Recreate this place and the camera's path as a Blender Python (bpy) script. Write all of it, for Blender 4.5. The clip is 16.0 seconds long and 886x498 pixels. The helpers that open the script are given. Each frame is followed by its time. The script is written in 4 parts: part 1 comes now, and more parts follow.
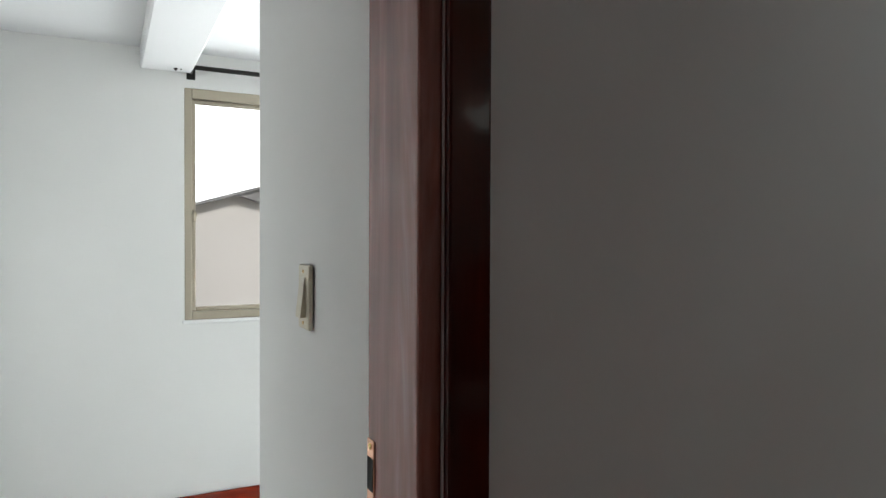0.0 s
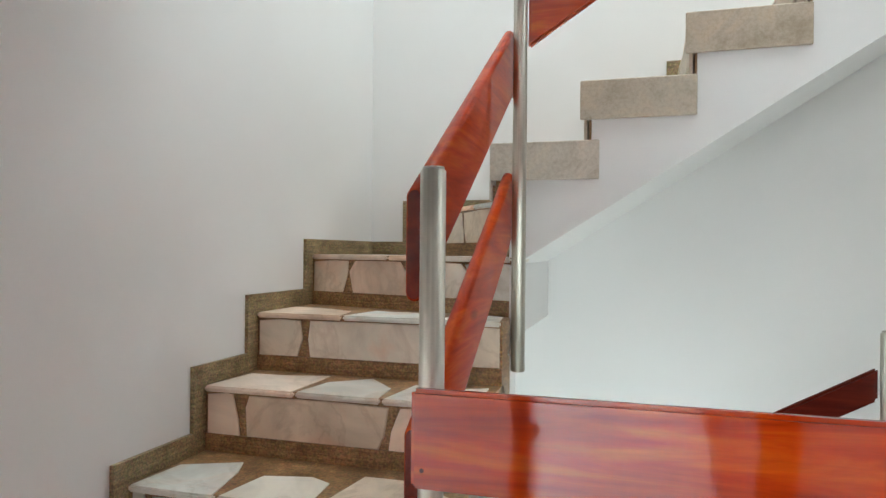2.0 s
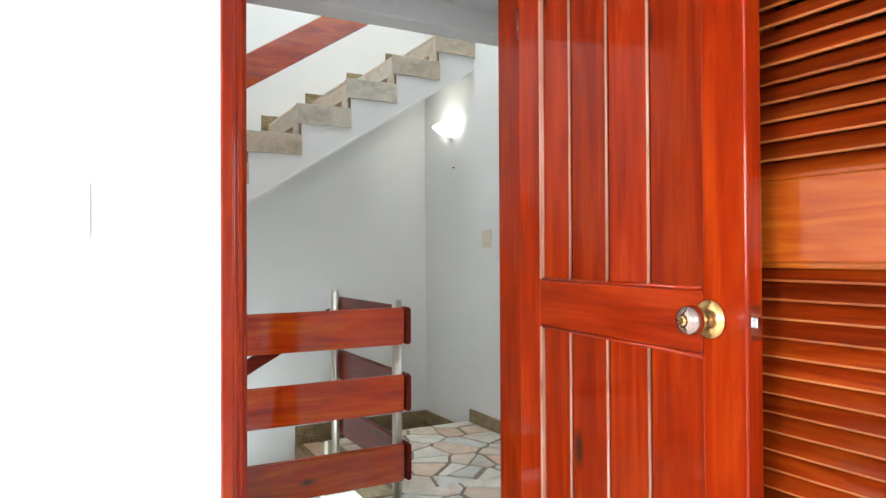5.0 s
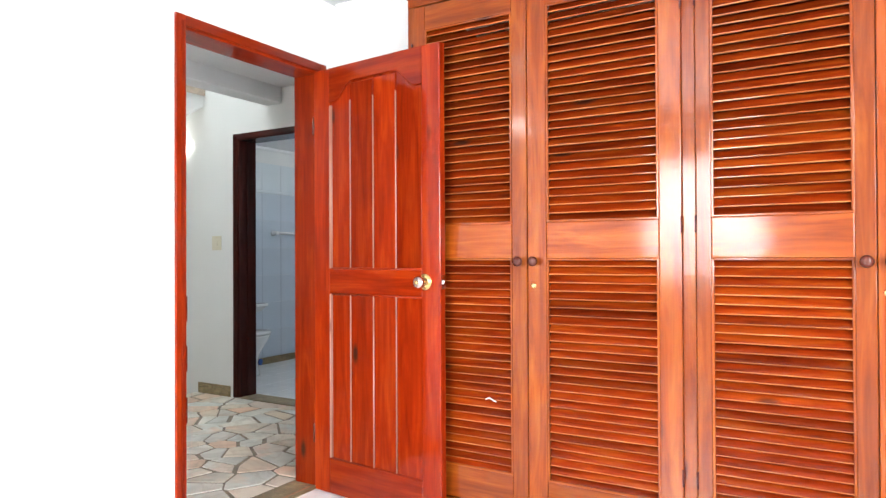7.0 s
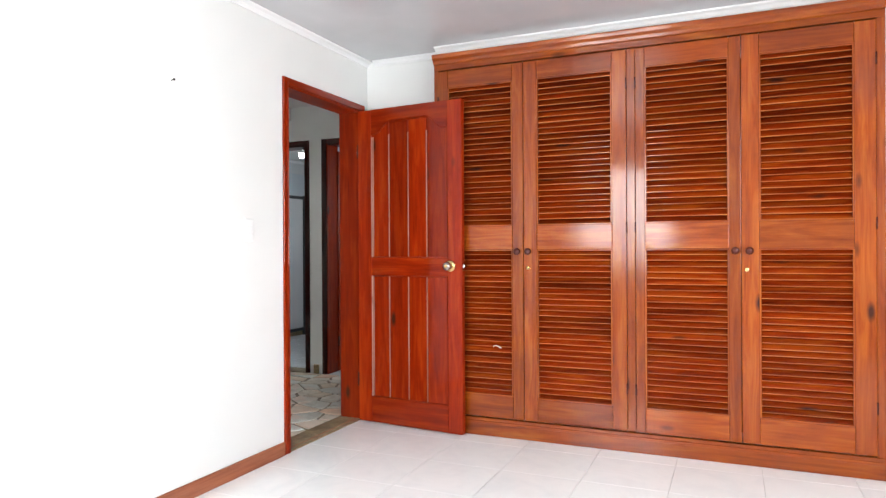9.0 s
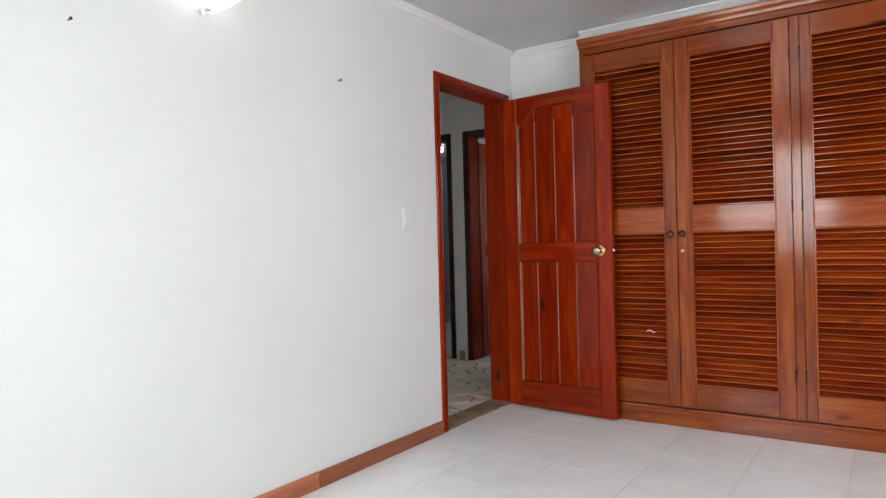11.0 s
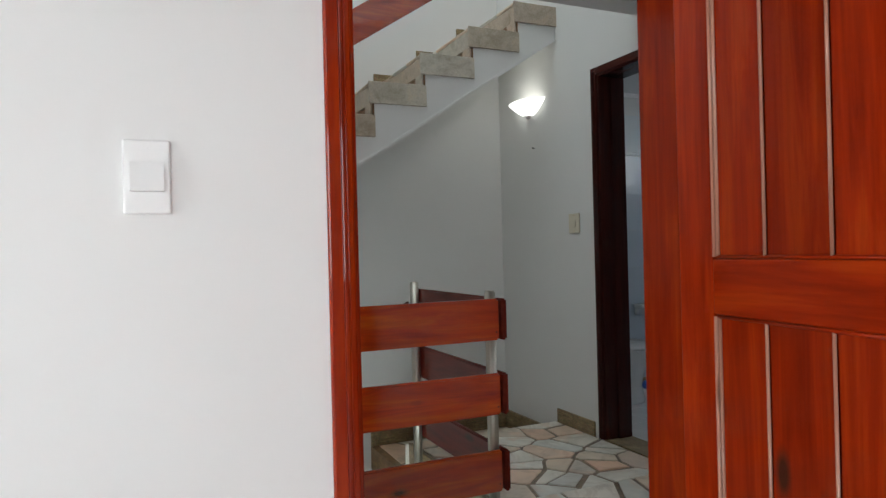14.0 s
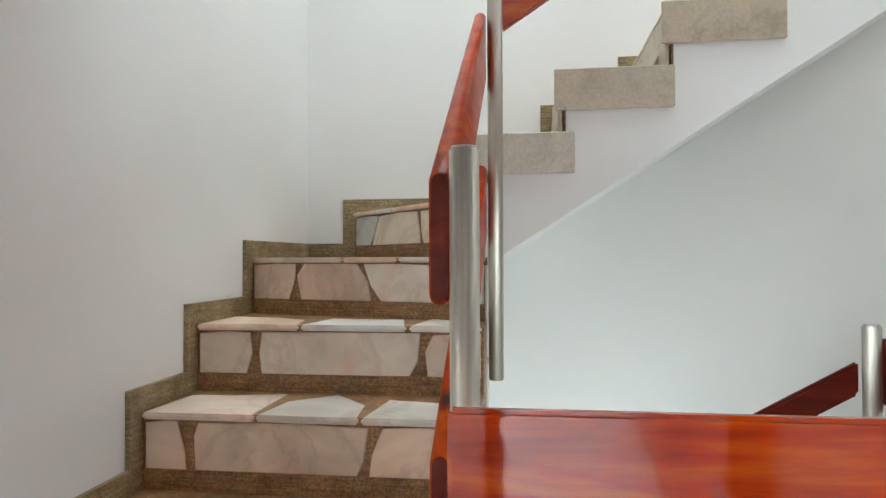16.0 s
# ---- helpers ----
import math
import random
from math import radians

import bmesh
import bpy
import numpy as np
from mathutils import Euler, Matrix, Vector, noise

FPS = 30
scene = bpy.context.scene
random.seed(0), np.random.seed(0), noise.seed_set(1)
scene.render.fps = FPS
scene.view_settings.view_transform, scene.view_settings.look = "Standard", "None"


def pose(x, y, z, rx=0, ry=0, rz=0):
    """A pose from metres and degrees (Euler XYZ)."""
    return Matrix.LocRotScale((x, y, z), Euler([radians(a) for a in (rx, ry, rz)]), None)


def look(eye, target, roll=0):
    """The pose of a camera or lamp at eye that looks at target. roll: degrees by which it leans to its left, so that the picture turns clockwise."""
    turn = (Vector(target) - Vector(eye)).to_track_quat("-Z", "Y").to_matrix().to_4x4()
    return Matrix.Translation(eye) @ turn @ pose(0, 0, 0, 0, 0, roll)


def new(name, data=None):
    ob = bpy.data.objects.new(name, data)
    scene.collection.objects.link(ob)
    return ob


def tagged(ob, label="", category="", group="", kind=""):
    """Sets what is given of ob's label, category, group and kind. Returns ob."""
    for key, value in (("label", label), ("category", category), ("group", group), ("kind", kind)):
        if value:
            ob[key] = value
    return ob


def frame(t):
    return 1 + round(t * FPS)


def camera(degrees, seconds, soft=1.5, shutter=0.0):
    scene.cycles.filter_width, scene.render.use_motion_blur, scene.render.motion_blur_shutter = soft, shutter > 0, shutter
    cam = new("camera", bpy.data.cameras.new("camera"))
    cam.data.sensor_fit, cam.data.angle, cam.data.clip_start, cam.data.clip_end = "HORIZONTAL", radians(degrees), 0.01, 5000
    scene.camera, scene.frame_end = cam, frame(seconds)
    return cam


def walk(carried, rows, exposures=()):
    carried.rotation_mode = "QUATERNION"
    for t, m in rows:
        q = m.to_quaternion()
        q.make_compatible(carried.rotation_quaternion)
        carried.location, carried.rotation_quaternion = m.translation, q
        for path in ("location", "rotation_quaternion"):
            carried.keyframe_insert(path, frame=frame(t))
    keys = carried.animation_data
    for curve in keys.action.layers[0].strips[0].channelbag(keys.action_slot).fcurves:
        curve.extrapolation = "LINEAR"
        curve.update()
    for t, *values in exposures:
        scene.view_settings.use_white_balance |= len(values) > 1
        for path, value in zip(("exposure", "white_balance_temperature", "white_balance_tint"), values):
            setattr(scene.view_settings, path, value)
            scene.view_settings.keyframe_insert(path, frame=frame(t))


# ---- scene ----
cam = camera(67.35, 16.0, soft=1.4)
PATH = [
    (0.0, -0.176, 0.621, 1.326, 63.27, -0.84, -0.22),
    (0.5, 0.065, 0.573, 1.291, 59.56, -0.67, -0.39),
    (0.8, 0.175, 0.507, 1.247, 53.68, -0.38, -0.47),
    (1.0, 0.224, 0.459, 1.221, 47.80, -0.30, -0.59),
    (1.5, 0.317, 0.349, 1.180, 32.31, -0.25, -0.65),
    (2.0, 0.415, 0.229, 1.142, 16.64, 0.15, -0.52),
    (2.5, 0.486, 0.045, 1.107, 3.67, 0.47, -0.29),
    (3.0, 0.450, -0.184, 1.114, -7.03, 0.44, -0.34),
    (3.2, 0.394, -0.290, 1.112, -10.76, 0.33, -0.27),
    (5.5, -0.530, -1.828, 1.151, -35.27, 0.68, 0.20),
    (6.0, -0.863, -2.057, 1.150, -45.02, 0.72, -0.01),
    (6.5, -1.278, -2.157, 1.151, -53.39, 0.57, -0.09),
    (7.0, -1.683, -2.226, 1.144, -59.11, 0.53, 0.28),
    (7.5, -2.103, -2.262, 1.142, -62.42, 0.25, 0.42),
    (8.0, -2.505, -2.292, 1.159, -65.60, -0.03, 0.2),
    (8.2, -2.640, -2.320, 1.157, -66.48, -0.06, 0.28),
    (10.5, -3.222, -2.205, 1.107, -63.94, -0.85, 1.26),
    (11.0, -3.151, -2.214, 1.101, -55.39, -0.50, 1.56),
    (11.5, -2.879, -2.199, 1.107, -47.38, -0.55, 1.61),
    (12.0, -2.438, -2.085, 1.099, -44.13, -0.39, 1.77),
    (12.5, -1.907, -1.991, 1.096, -40.54, -0.20, 1.37),
    (13.0, -1.311, -1.764, 1.100, -35.86, -0.25, 1.29),
    (13.5, -0.765, -1.498, 1.112, -30.92, -0.10, 1.33),
    (14.0, -0.289, -1.146, 1.112, -24.02, 0.07, 1.42),
    (14.5, 0.050, -0.736, 1.104, -15.92, 0.24, 1.15),
    (15.0, 0.233, -0.309, 1.111, -6.34, 0.46, 0.92),
    (15.5, 0.265, 0.029, 1.116, 1.26, 0.88, 0.66),
    (16.0, 0.154, 0.357, 1.123, 7.55, 0.69, 0.23),
]
walk(cam, [(t, pose(x, y, z, 90 + p, r, w)) for t, x, y, z, w, p, r in PATH],
     exposures=[(0.0, -1.2), (0.3, -0.9), (0.5, -0.6), (0.8, -0.2), (1.2, 0.45), (1.8, 0.97), (2.5, 1.0), (3.2, 0.97), (5.3, 0.75), (6.1, 0.95), (6.8, 1.0), (7.5, 0.7), (8.2, 0.45),
                (10.3, -0.3), (11.5, -0.8), (13.0, -0.75), (13.6, -0.6), (14.3, -0.15), (15.0, 0.5), (15.5, 0.8), (16.0, 0.98)])

# ---- world and large lights ----
world = bpy.data.worlds.new("sky")
scene.world = world
world.use_nodes = True
wn = world.node_tree
sky = wn.nodes.new("ShaderNodeTexSky")
sky.sky_type, sky.sun_disc = "NISHITA", False
sky.sun_elevation, sky.sun_rotation = radians(34), radians(73)
wn.links.new(sky.outputs[0], wn.nodes["Background"].inputs[0])
wn.nodes["Background"].inputs[1].default_value = 0.15
sun = new("sun", bpy.data.lights.new("sun", "SUN"))
sun.data.energy, sun.data.angle, sun.data.color = 5.0, radians(10), (1, 0.96, 0.9)
sun.matrix_world = look((20, 6, 14), (0, 0, 0))


def area(name, eye, target, w, h, power, color=(1, 1, 1)):
    ob = new(name, bpy.data.lights.new(name, "AREA"))
    ob.data.shape, ob.data.size, ob.data.size_y = "RECTANGLE", w, h
    ob.data.energy, ob.data.color = power, color
    ob.matrix_world = look(eye, target)
    return ob


area("daylight_bedroom_window", (-4.02, -1.0, 1.5), (0, -1.0, 1.35), 1.15, 1.2, 52, (0.93, 0.965, 0.98))
area("daylight_bedroom_back_window", (-1.5, -3.72, 1.5), (-1.5, 0, 1.3), 1.9, 1.2, 70, (0.93, 0.965, 0.98))
area("daylight_left_window", (-3.66, 1.9, 1.5), (0, 1.2, 1.2), 1.0, 1.0, 84, (0.93, 0.99, 1.0))
# added unseen lamp under the closed stairwell ceiling, lights the stairs from above
area("added_stairwell_fill", (0.7, 2.0, 4.86), (0.7, 2.0, 0.0), 2.3, 1.7, 43, (0.87, 0.97, 1.0))
# added fill lamp below floor level, brightens the wall under the stairs
area("added_lower_fill", (0.75, 1.16, -1.25), (0.75, 3.0, -1.0), 2.3, 1.6, 35, (0.84, 0.98, 1.0))


# ---- materials ----
def mat(name, color, rough=0.5, metal=0.0, build=None, spec=None):
    m = bpy.data.materials.new(name)
    m.use_nodes = True
    b = m.node_tree.nodes["Principled BSDF"]
    b.inputs["Base Color"].default_value = (*color, 1)
    b.inputs["Roughness"].default_value = rough
    b.inputs["Metallic"].default_value = metal
    if spec is not None:
        b.inputs["Specular IOR Level"].default_value = spec
    if build:
        build(m.node_tree, b)
    return m


def coords(nt, scale=(1, 1, 1), random_shift=True):
    tc = nt.nodes.new("ShaderNodeTexCoord")
    mp = nt.nodes.new("ShaderNodeMapping")
    mp.inputs["Scale"].default_value = scale
    nt.links.new(tc.outputs["Object"], mp.inputs["Vector"])
    if random_shift:
        info = nt.nodes.new("ShaderNodeObjectInfo")
        mul = nt.nodes.new("ShaderNodeMath")
        mul.operation = "MULTIPLY"
        mul.inputs[1].default_value = 37.0
        nt.links.new(info.outputs["Random"], mul.inputs[0])
        nt.links.new(mul.outputs[0], mp.inputs["Location"])
    return mp.outputs["Vector"]


def tex(nt, vec, scale, detail=4, rough=0.5, distort=0.0):
    n = nt.nodes.new("ShaderNodeTexNoise")
    n.inputs["Scale"].default_value, n.inputs["Detail"].default_value = scale, detail
    n.inputs["Roughness"].default_value, n.inputs["Distortion"].default_value = rough, distort
    nt.links.new(vec, n.inputs["Vector"])
    return n.outputs["Fac"]


def ramp(nt, fac, stops):
    r = nt.nodes.new("ShaderNodeValToRGB")
    while len(r.color_ramp.elements) < len(stops):
        r.color_ramp.elements.new(0.5)
    for e, (p, c) in zip(r.color_ramp.elements, stops):
        e.position, e.color = p, (*c, 1)
    nt.links.new(fac, r.inputs["Fac"])
    return r.outputs["Color"]


def mix(nt, a, b, fac=0.5, mode="MIX"):
    m = nt.nodes.new("ShaderNodeMix")
    m.data_type, m.blend_type = "RGBA", mode
    if isinstance(fac, float):
        m.inputs["Factor"].default_value = fac
    else:
        nt.links.new(fac, m.inputs["Factor"])
    for v, key in ((a, "A"), (b, "B")):
        s = [i for i in m.inputs if i.name == key and i.type == "RGBA"][0]
        if isinstance(v, tuple):
            s.default_value = (*v, 1)
        else:
            nt.links.new(v, s)
    return [o for o in m.outputs if o.type == "RGBA"][0]


def bump(nt, b, height, strength=0.2, dist=0.01):
    n = nt.nodes.new("ShaderNodeBump")
    n.inputs["Strength"].default_value, n.inputs["Distance"].default_value = strength, dist
    nt.links.new(height, n.inputs["Height"])
    nt.links.new(n.outputs["Normal"], b.inputs["Normal"])


def vary_rough(nt, b, fac, lo, hi):
    r = nt.nodes.new("ShaderNodeMapRange")
    r.inputs["To Min"].default_value, r.inputs["To Max"].default_value = lo, hi
    nt.links.new(fac, r.inputs["Value"])
    nt.links.new(r.outputs[0], b.inputs["Roughness"])


def wood_nodes(axis, dark, mid, light, rough, coat=0.6, ior=1.5, haze=0.07, wave=0.0, spread=(0.74, 1.15)):
    def build(nt, b):
        s = [9.0, 9.0, 9.0]
        s[axis] = 0.9
        v = coords(nt, s)
        grain = tex(nt, v, 2.2, 5, 0.6, 0.8)
        s2 = [70.0, 70.0, 70.0]
        s2[axis] = 2.5
        fine = tex(nt, coords(nt, s2), 1.6, 3, 0.6)
        col = ramp(nt, grain, [(0.2, dark), (0.5, mid), (0.8, light)])
        col = mix(nt, col, ramp(nt, fine, [(0.3, (0.45, 0.38, 0.32)), (0.6, (1.05, 1.05, 1.05))]), 0.27, "MULTIPLY")
        info = nt.nodes.new("ShaderNodeObjectInfo")
        col = mix(nt, col, ramp(nt, info.outputs["Random"], [(0, (spread[0] * 1.04, spread[0], spread[0] * 0.97)), (1, (spread[1], spread[1], spread[1]))]), 1.0, "MULTIPLY")
        knots = nt.nodes.new("ShaderNodeTexVoronoi")
        s3 = [6.0, 6.0, 6.0]
        s3[axis] = 2.2
        knots.inputs["Scale"].default_value = 1.0
        nt.links.new(coords(nt, s3), knots.inputs["Vector"])
        col = mix(nt, (0.05, 0.012, 0.006), col, ramp(nt, knots.outputs["Distance"], [(0.05, (0, 0, 0)), (0.13, (1, 1, 1))]))
        nt.links.new(col, b.inputs["Base Color"])
        b.inputs["Coat Weight"].default_value = coat
        b.inputs["Coat IOR"].default_value = ior
        b.inputs["Coat Roughness"].default_value = haze
        b.inputs["Specular IOR Level"].default_value = 0.02
        vary_rough(nt, b, tex(nt, coords(nt, (1, 1, 1)), 6, 3), rough, rough + 0.2)
        bump(nt, b, fine, 0.12, 0.002)
        if wave:
            # the varnish lies in slow waves and brush runs over the boards
            swell = nt.nodes.new("ShaderNodeBump")
            swell.inputs["Strength"].default_value, swell.inputs["Distance"].default_value = wave, 0.01
            s4 = [13.0, 13.0, 13.0]
            s4[axis] = 5.0
            nt.links.new(tex(nt, coords(nt, s4), 1.0, 2), swell.inputs["Height"])
            nt.links.new(swell.outputs["Normal"], b.inputs["Coat Normal"])
    return build


RED = ((0.15, 0.008, 0.001), (0.26, 0.017, 0.0017), (0.38, 0.042, 0.0037))
ORANGE = ((0.14, 0.016, 0.002), (0.29, 0.053, 0.005), (0.41, 0.108, 0.012))
wood_x = mat("varnished_wood_x", RED[1], 0.3, build=wood_nodes(0, *RED, 0.3))
wood_y = mat("varnished_wood_y", RED[1], 0.3, build=wood_nodes(1, *RED, 0.3))
wood_z = mat("varnished_wood_z", RED[1], 0.3, build=wood_nodes(2, *RED, 0.3))
ward_y = mat("wardrobe_wood_y", ORANGE[1], 0.3, build=wood_nodes(1, *ORANGE, 0.3, 0.6, 1.6, 0.11, 0.09))
ward_z = mat("wardrobe_wood_z", ORANGE[1], 0.3, build=wood_nodes(2, *ORANGE, 0.3, 0.6, 1.6, 0.11, 0.09))
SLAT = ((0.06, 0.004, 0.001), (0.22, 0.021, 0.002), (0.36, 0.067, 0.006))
# paler tone puts the light caught by the slats' lower edges into colour
SLAT_GLINT = ((0.2, 0.035, 0.008), (0.35, 0.1, 0.026), (0.47, 0.18, 0.06))
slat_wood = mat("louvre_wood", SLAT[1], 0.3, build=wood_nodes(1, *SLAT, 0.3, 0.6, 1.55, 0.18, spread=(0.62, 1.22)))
slat_edge = mat("louvre_edge_glint", SLAT_GLINT[1], 0.3, build=wood_nodes(1, *SLAT_GLINT, 0.3))
RAIL = ((0.17, 0.006, 0.001), (0.45, 0.038, 0.002), (0.64, 0.12, 0.006))
rail_x = mat("rail_wood_x", RAIL[1], 0.3, build=wood_nodes(0, *RAIL, 0.3, 1.0, 2.1, 0.06, 0.16))
rail_y = mat("rail_wood_y", RAIL[1], 0.3, build=wood_nodes(1, *RAIL, 0.3, 0.25))
# darker copy of the rail wood, with the shade on inner planks put in
SHADE_MAROON = ((0.065, 0.007, 0.004), (0.145, 0.016, 0.009), (0.22, 0.03, 0.014))
shade_maroon_y = mat("shade_maroon_rail_wood", SHADE_MAROON[1], 0.3, build=wood_nodes(1, *SHADE_MAROON, 0.3, 0.5))
shade_maroon_x = mat("shade_maroon_rail_wood_x", SHADE_MAROON[1], 0.3, build=wood_nodes(0, *SHADE_MAROON, 0.3, 0.5))
DARK = ((0.026, 0.004, 0.003), (0.05, 0.006, 0.004), (0.08, 0.011, 0.006))
dark_z = mat("dark_casing_wood", DARK[1], 0.3, build=wood_nodes(2, *DARK, 0.32))
dark_y = mat("dark_casing_wood_y", DARK[1], 0.3, build=wood_nodes(1, *DARK, 0.32))
BROWN = ((0.28, 0.08, 0.04), (0.42, 0.14, 0.07), (0.52, 0.19, 0.1))
brown_x = mat("baseboard_wood_x", BROWN[1], 0.3, build=wood_nodes(0, *BROWN, 0.35))
brown_y = mat("baseboard_wood_y", BROWN[1], 0.3, build=wood_nodes(1, *BROWN, 0.35))
# pale worn varnish, with the gloss glints of the door beads painted in
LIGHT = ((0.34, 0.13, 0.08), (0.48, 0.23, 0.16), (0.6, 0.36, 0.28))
bead_wood = mat("worn_glint_bead_wood", LIGHT[1], 0.3, build=wood_nodes(2, *LIGHT, 0.3))
PALE = ((0.14, 0.034, 0.025), (0.3, 0.105, 0.082), (0.5, 0.27, 0.235))
worn_z = mat("worn_jamb_wood", PALE[1], 0.45, build=wood_nodes(2, *PALE, 0.45))


def paint(base, amount=0.06):
    def build(nt, b):
        v = coords(nt, (1, 1, 1), False)
        big, small = tex(nt, v, 0.9, 3), tex(nt, v, 60, 3)
        lo = tuple(c * (1 - amount) for c in base)
        nt.links.new(ramp(nt, big, [(0.35, lo), (0.65, base)]), b.inputs["Base Color"])
        bump(nt, b, mix(nt, small, tex(nt, v, 5, 2), 0.4), 0.12, 0.003)
    return build


white = mat("white_wall_paint", (0.8, 0.8, 0.79), 0.6, build=paint((0.8, 0.8, 0.785)))
ceiling_paint = mat("ceiling_paint", (0.78, 0.78, 0.78), 0.7, build=paint((0.76, 0.76, 0.765)))


def pvc(nt, b):
    v = coords(nt, (1, 1, 1), False)
    w = nt.nodes.new("ShaderNodeTexWave")
    w.bands_direction = "Y"
    w.inputs["Scale"].default_value = 1.6
    nt.links.new(v, w.inputs["Vector"])
    nt.links.new(ramp(nt, tex(nt, v, 2.0, 3), [(0.3, (0.5, 0.51, 0.53)), (0.7, (0.58, 0.59, 0.61))]), b.inputs["Base Color"])


pvc_ceiling = mat("glossy_ceiling_panel", (0.55, 0.56, 0.58), 0.12, build=pvc)
cornice_white = mat("white_plaster_trim", (0.82, 0.82, 0.82), 0.45)


def tile_nodes(nt, b):
    v = coords(nt, (1, 1, 1))
    n = tex(nt, v, 3.0, 6, 0.65, 1.5)
    nt.links.new(ramp(nt, n, [(0.3, (0.82, 0.83, 0.84)), (0.55, (0.9, 0.9, 0.9)), (0.7, (0.86, 0.87, 0.87))]), b.inputs["Base Color"])
    vary_rough(nt, b, tex(nt, v, 9, 2), 0.14, 0.3)


floor_tile = mat("white_ceramic_tile", (0.76, 0.76, 0.76), 0.2, build=tile_nodes)
grout = mat("pale_grout", (0.72, 0.72, 0.71), 0.8, build=paint((0.72, 0.72, 0.71), 0.12))


def marble_nodes(nt, b):
    v = coords(nt, (1, 1, 1))
    info = nt.nodes.new("ShaderNodeObjectInfo")
    base = ramp(nt, info.outputs["Random"], [(0.0, (0.74, 0.7, 0.61)), (0.2, (0.8, 0.56, 0.41)), (0.36, (0.6, 0.63, 0.61)),
                                             (0.52, (0.8, 0.77, 0.7)), (0.68, (0.7, 0.58, 0.45)), (0.84, (0.64, 0.64, 0.6)), (1.0, (0.82, 0.78, 0.7))])
    cloud = tex(nt, v, 4, 5, 0.55, 0.8)
    vein = tex(nt, v, 2.2, 6, 0.6, 1.5)
    blush = tex(nt, v, 2.6, 4, 0.6, 1.0)
    col = mix(nt, base, (0.78, 0.5, 0.36), ramp(nt, blush, [(0.55, (0, 0, 0)), (0.75, (0.7, 0.7, 0.7))]))
    col = mix(nt, col, ramp(nt, cloud, [(0.3, (0.84, 0.83, 0.8)), (0.62, (1.2, 1.2, 1.19))]), 1.0, "MULTIPLY")
    col = mix(nt, col, ramp(nt, vein, [(0.46, (1, 1, 1)), (0.5, (0.55, 0.47, 0.38)), (0.54, (1, 1, 1))]), 0.3, "MULTIPLY")
    nt.links.new(col, b.inputs["Base Color"])
    vary_rough(nt, b, cloud, 0.25, 0.48)


marble = mat("broken_marble", (0.56, 0.52, 0.47), 0.25, build=marble_nodes)


def terrazzo_nodes(dark, light):
    def build(nt, b):
        v = coords(nt, (1, 1, 1), False)
        chips = nt.nodes.new("ShaderNodeTexVoronoi")
        chips.inputs["Scale"].default_value = 130
        nt.links.new(v, chips.inputs["Vector"])
        col = ramp(nt, tex(nt, v, 14, 5, 0.7), [(0.3, dark), (0.7, light)])
        col = mix(nt, col, chips.outputs["Color"], 0.12, "OVERLAY")
        col = mix(nt, col, ramp(nt, tex(nt, v, 160, 2), [(0.4, (0.55, 0.52, 0.5)), (0.62, (1.15, 1.1, 1.05))]), 0.8, "MULTIPLY")
        streak = tex(nt, coords(nt, (4, 4, 60), False), 2.0, 4, 0.7, 0.6)
        col = mix(nt, col, ramp(nt, streak, [(0.36, (0.62, 0.55, 0.48)), (0.5, (1, 1, 1)), (0.66, (1.6, 1.6, 1.55))]), 0.7, "MULTIPLY")
        nt.links.new(col, b.inputs["Base Color"])
        bump(nt, b, chips.outputs["Distance"], 0.15, 0.002)
    return build


def plate_nodes(nt, b):
    v = coords(nt, (1, 1, 1))
    info = nt.nodes.new("ShaderNodeObjectInfo")
    base = ramp(nt, info.outputs["Random"], [(0.0, (0.5, 0.48, 0.42)), (0.3, (0.58, 0.54, 0.46)), (0.55, (0.5, 0.43, 0.34)), (0.8, (0.56, 0.47, 0.38)), (1.0, (0.6, 0.57, 0.5))])
    cloud = tex(nt, v, 6, 5, 0.65, 1.2)
    col = mix(nt, base, ramp(nt, cloud, [(0.3, (0.72, 0.68, 0.6)), (0.5, (1, 1, 1)), (0.7, (1.15, 1.08, 1.0))]), 1.0, "MULTIPLY")
    col = mix(nt, col, ramp(nt, tex(nt, v, 90, 3, 0.7), [(0.35, (0.86, 0.84, 0.81)), (0.6, (1.0, 1.0, 1.0))]), 1.0, "MULTIPLY")
    nt.links.new(col, b.inputs["Base Color"])
    vary_rough(nt, b, cloud, 0.3, 0.55)
    bump(nt, b, tex(nt, v, 90, 3, 0.7), 0.1, 0.002)


terrazzo = mat("brown_terrazzo", (0.24, 0.17, 0.11), 0.4, build=terrazzo_nodes((0.2, 0.105, 0.042), (0.43, 0.265, 0.125)))
mortar = mat("grey_brown_floor_mortar", (0.27, 0.22, 0.17), 0.45, build=terrazzo_nodes((0.19, 0.14, 0.095), (0.34, 0.265, 0.18)))
plate_stone = mat("beige_stone_plate", (0.45, 0.41, 0.34), 0.4, build=plate_nodes)
skirt_stone = mat("olive_stone_skirting", (0.3, 0.25, 0.16), 0.35, build=terrazzo_nodes((0.19, 0.142, 0.07), (0.4, 0.315, 0.18)))


def brushed(nt, b):
    v = coords(nt, (60, 60, 1))
    nt.links.new(ramp(nt, tex(nt, v, 2, 3), [(0.3, (0.46, 0.43, 0.37)), (0.7, (0.63, 0.6, 0.53))]), b.inputs["Base Color"])


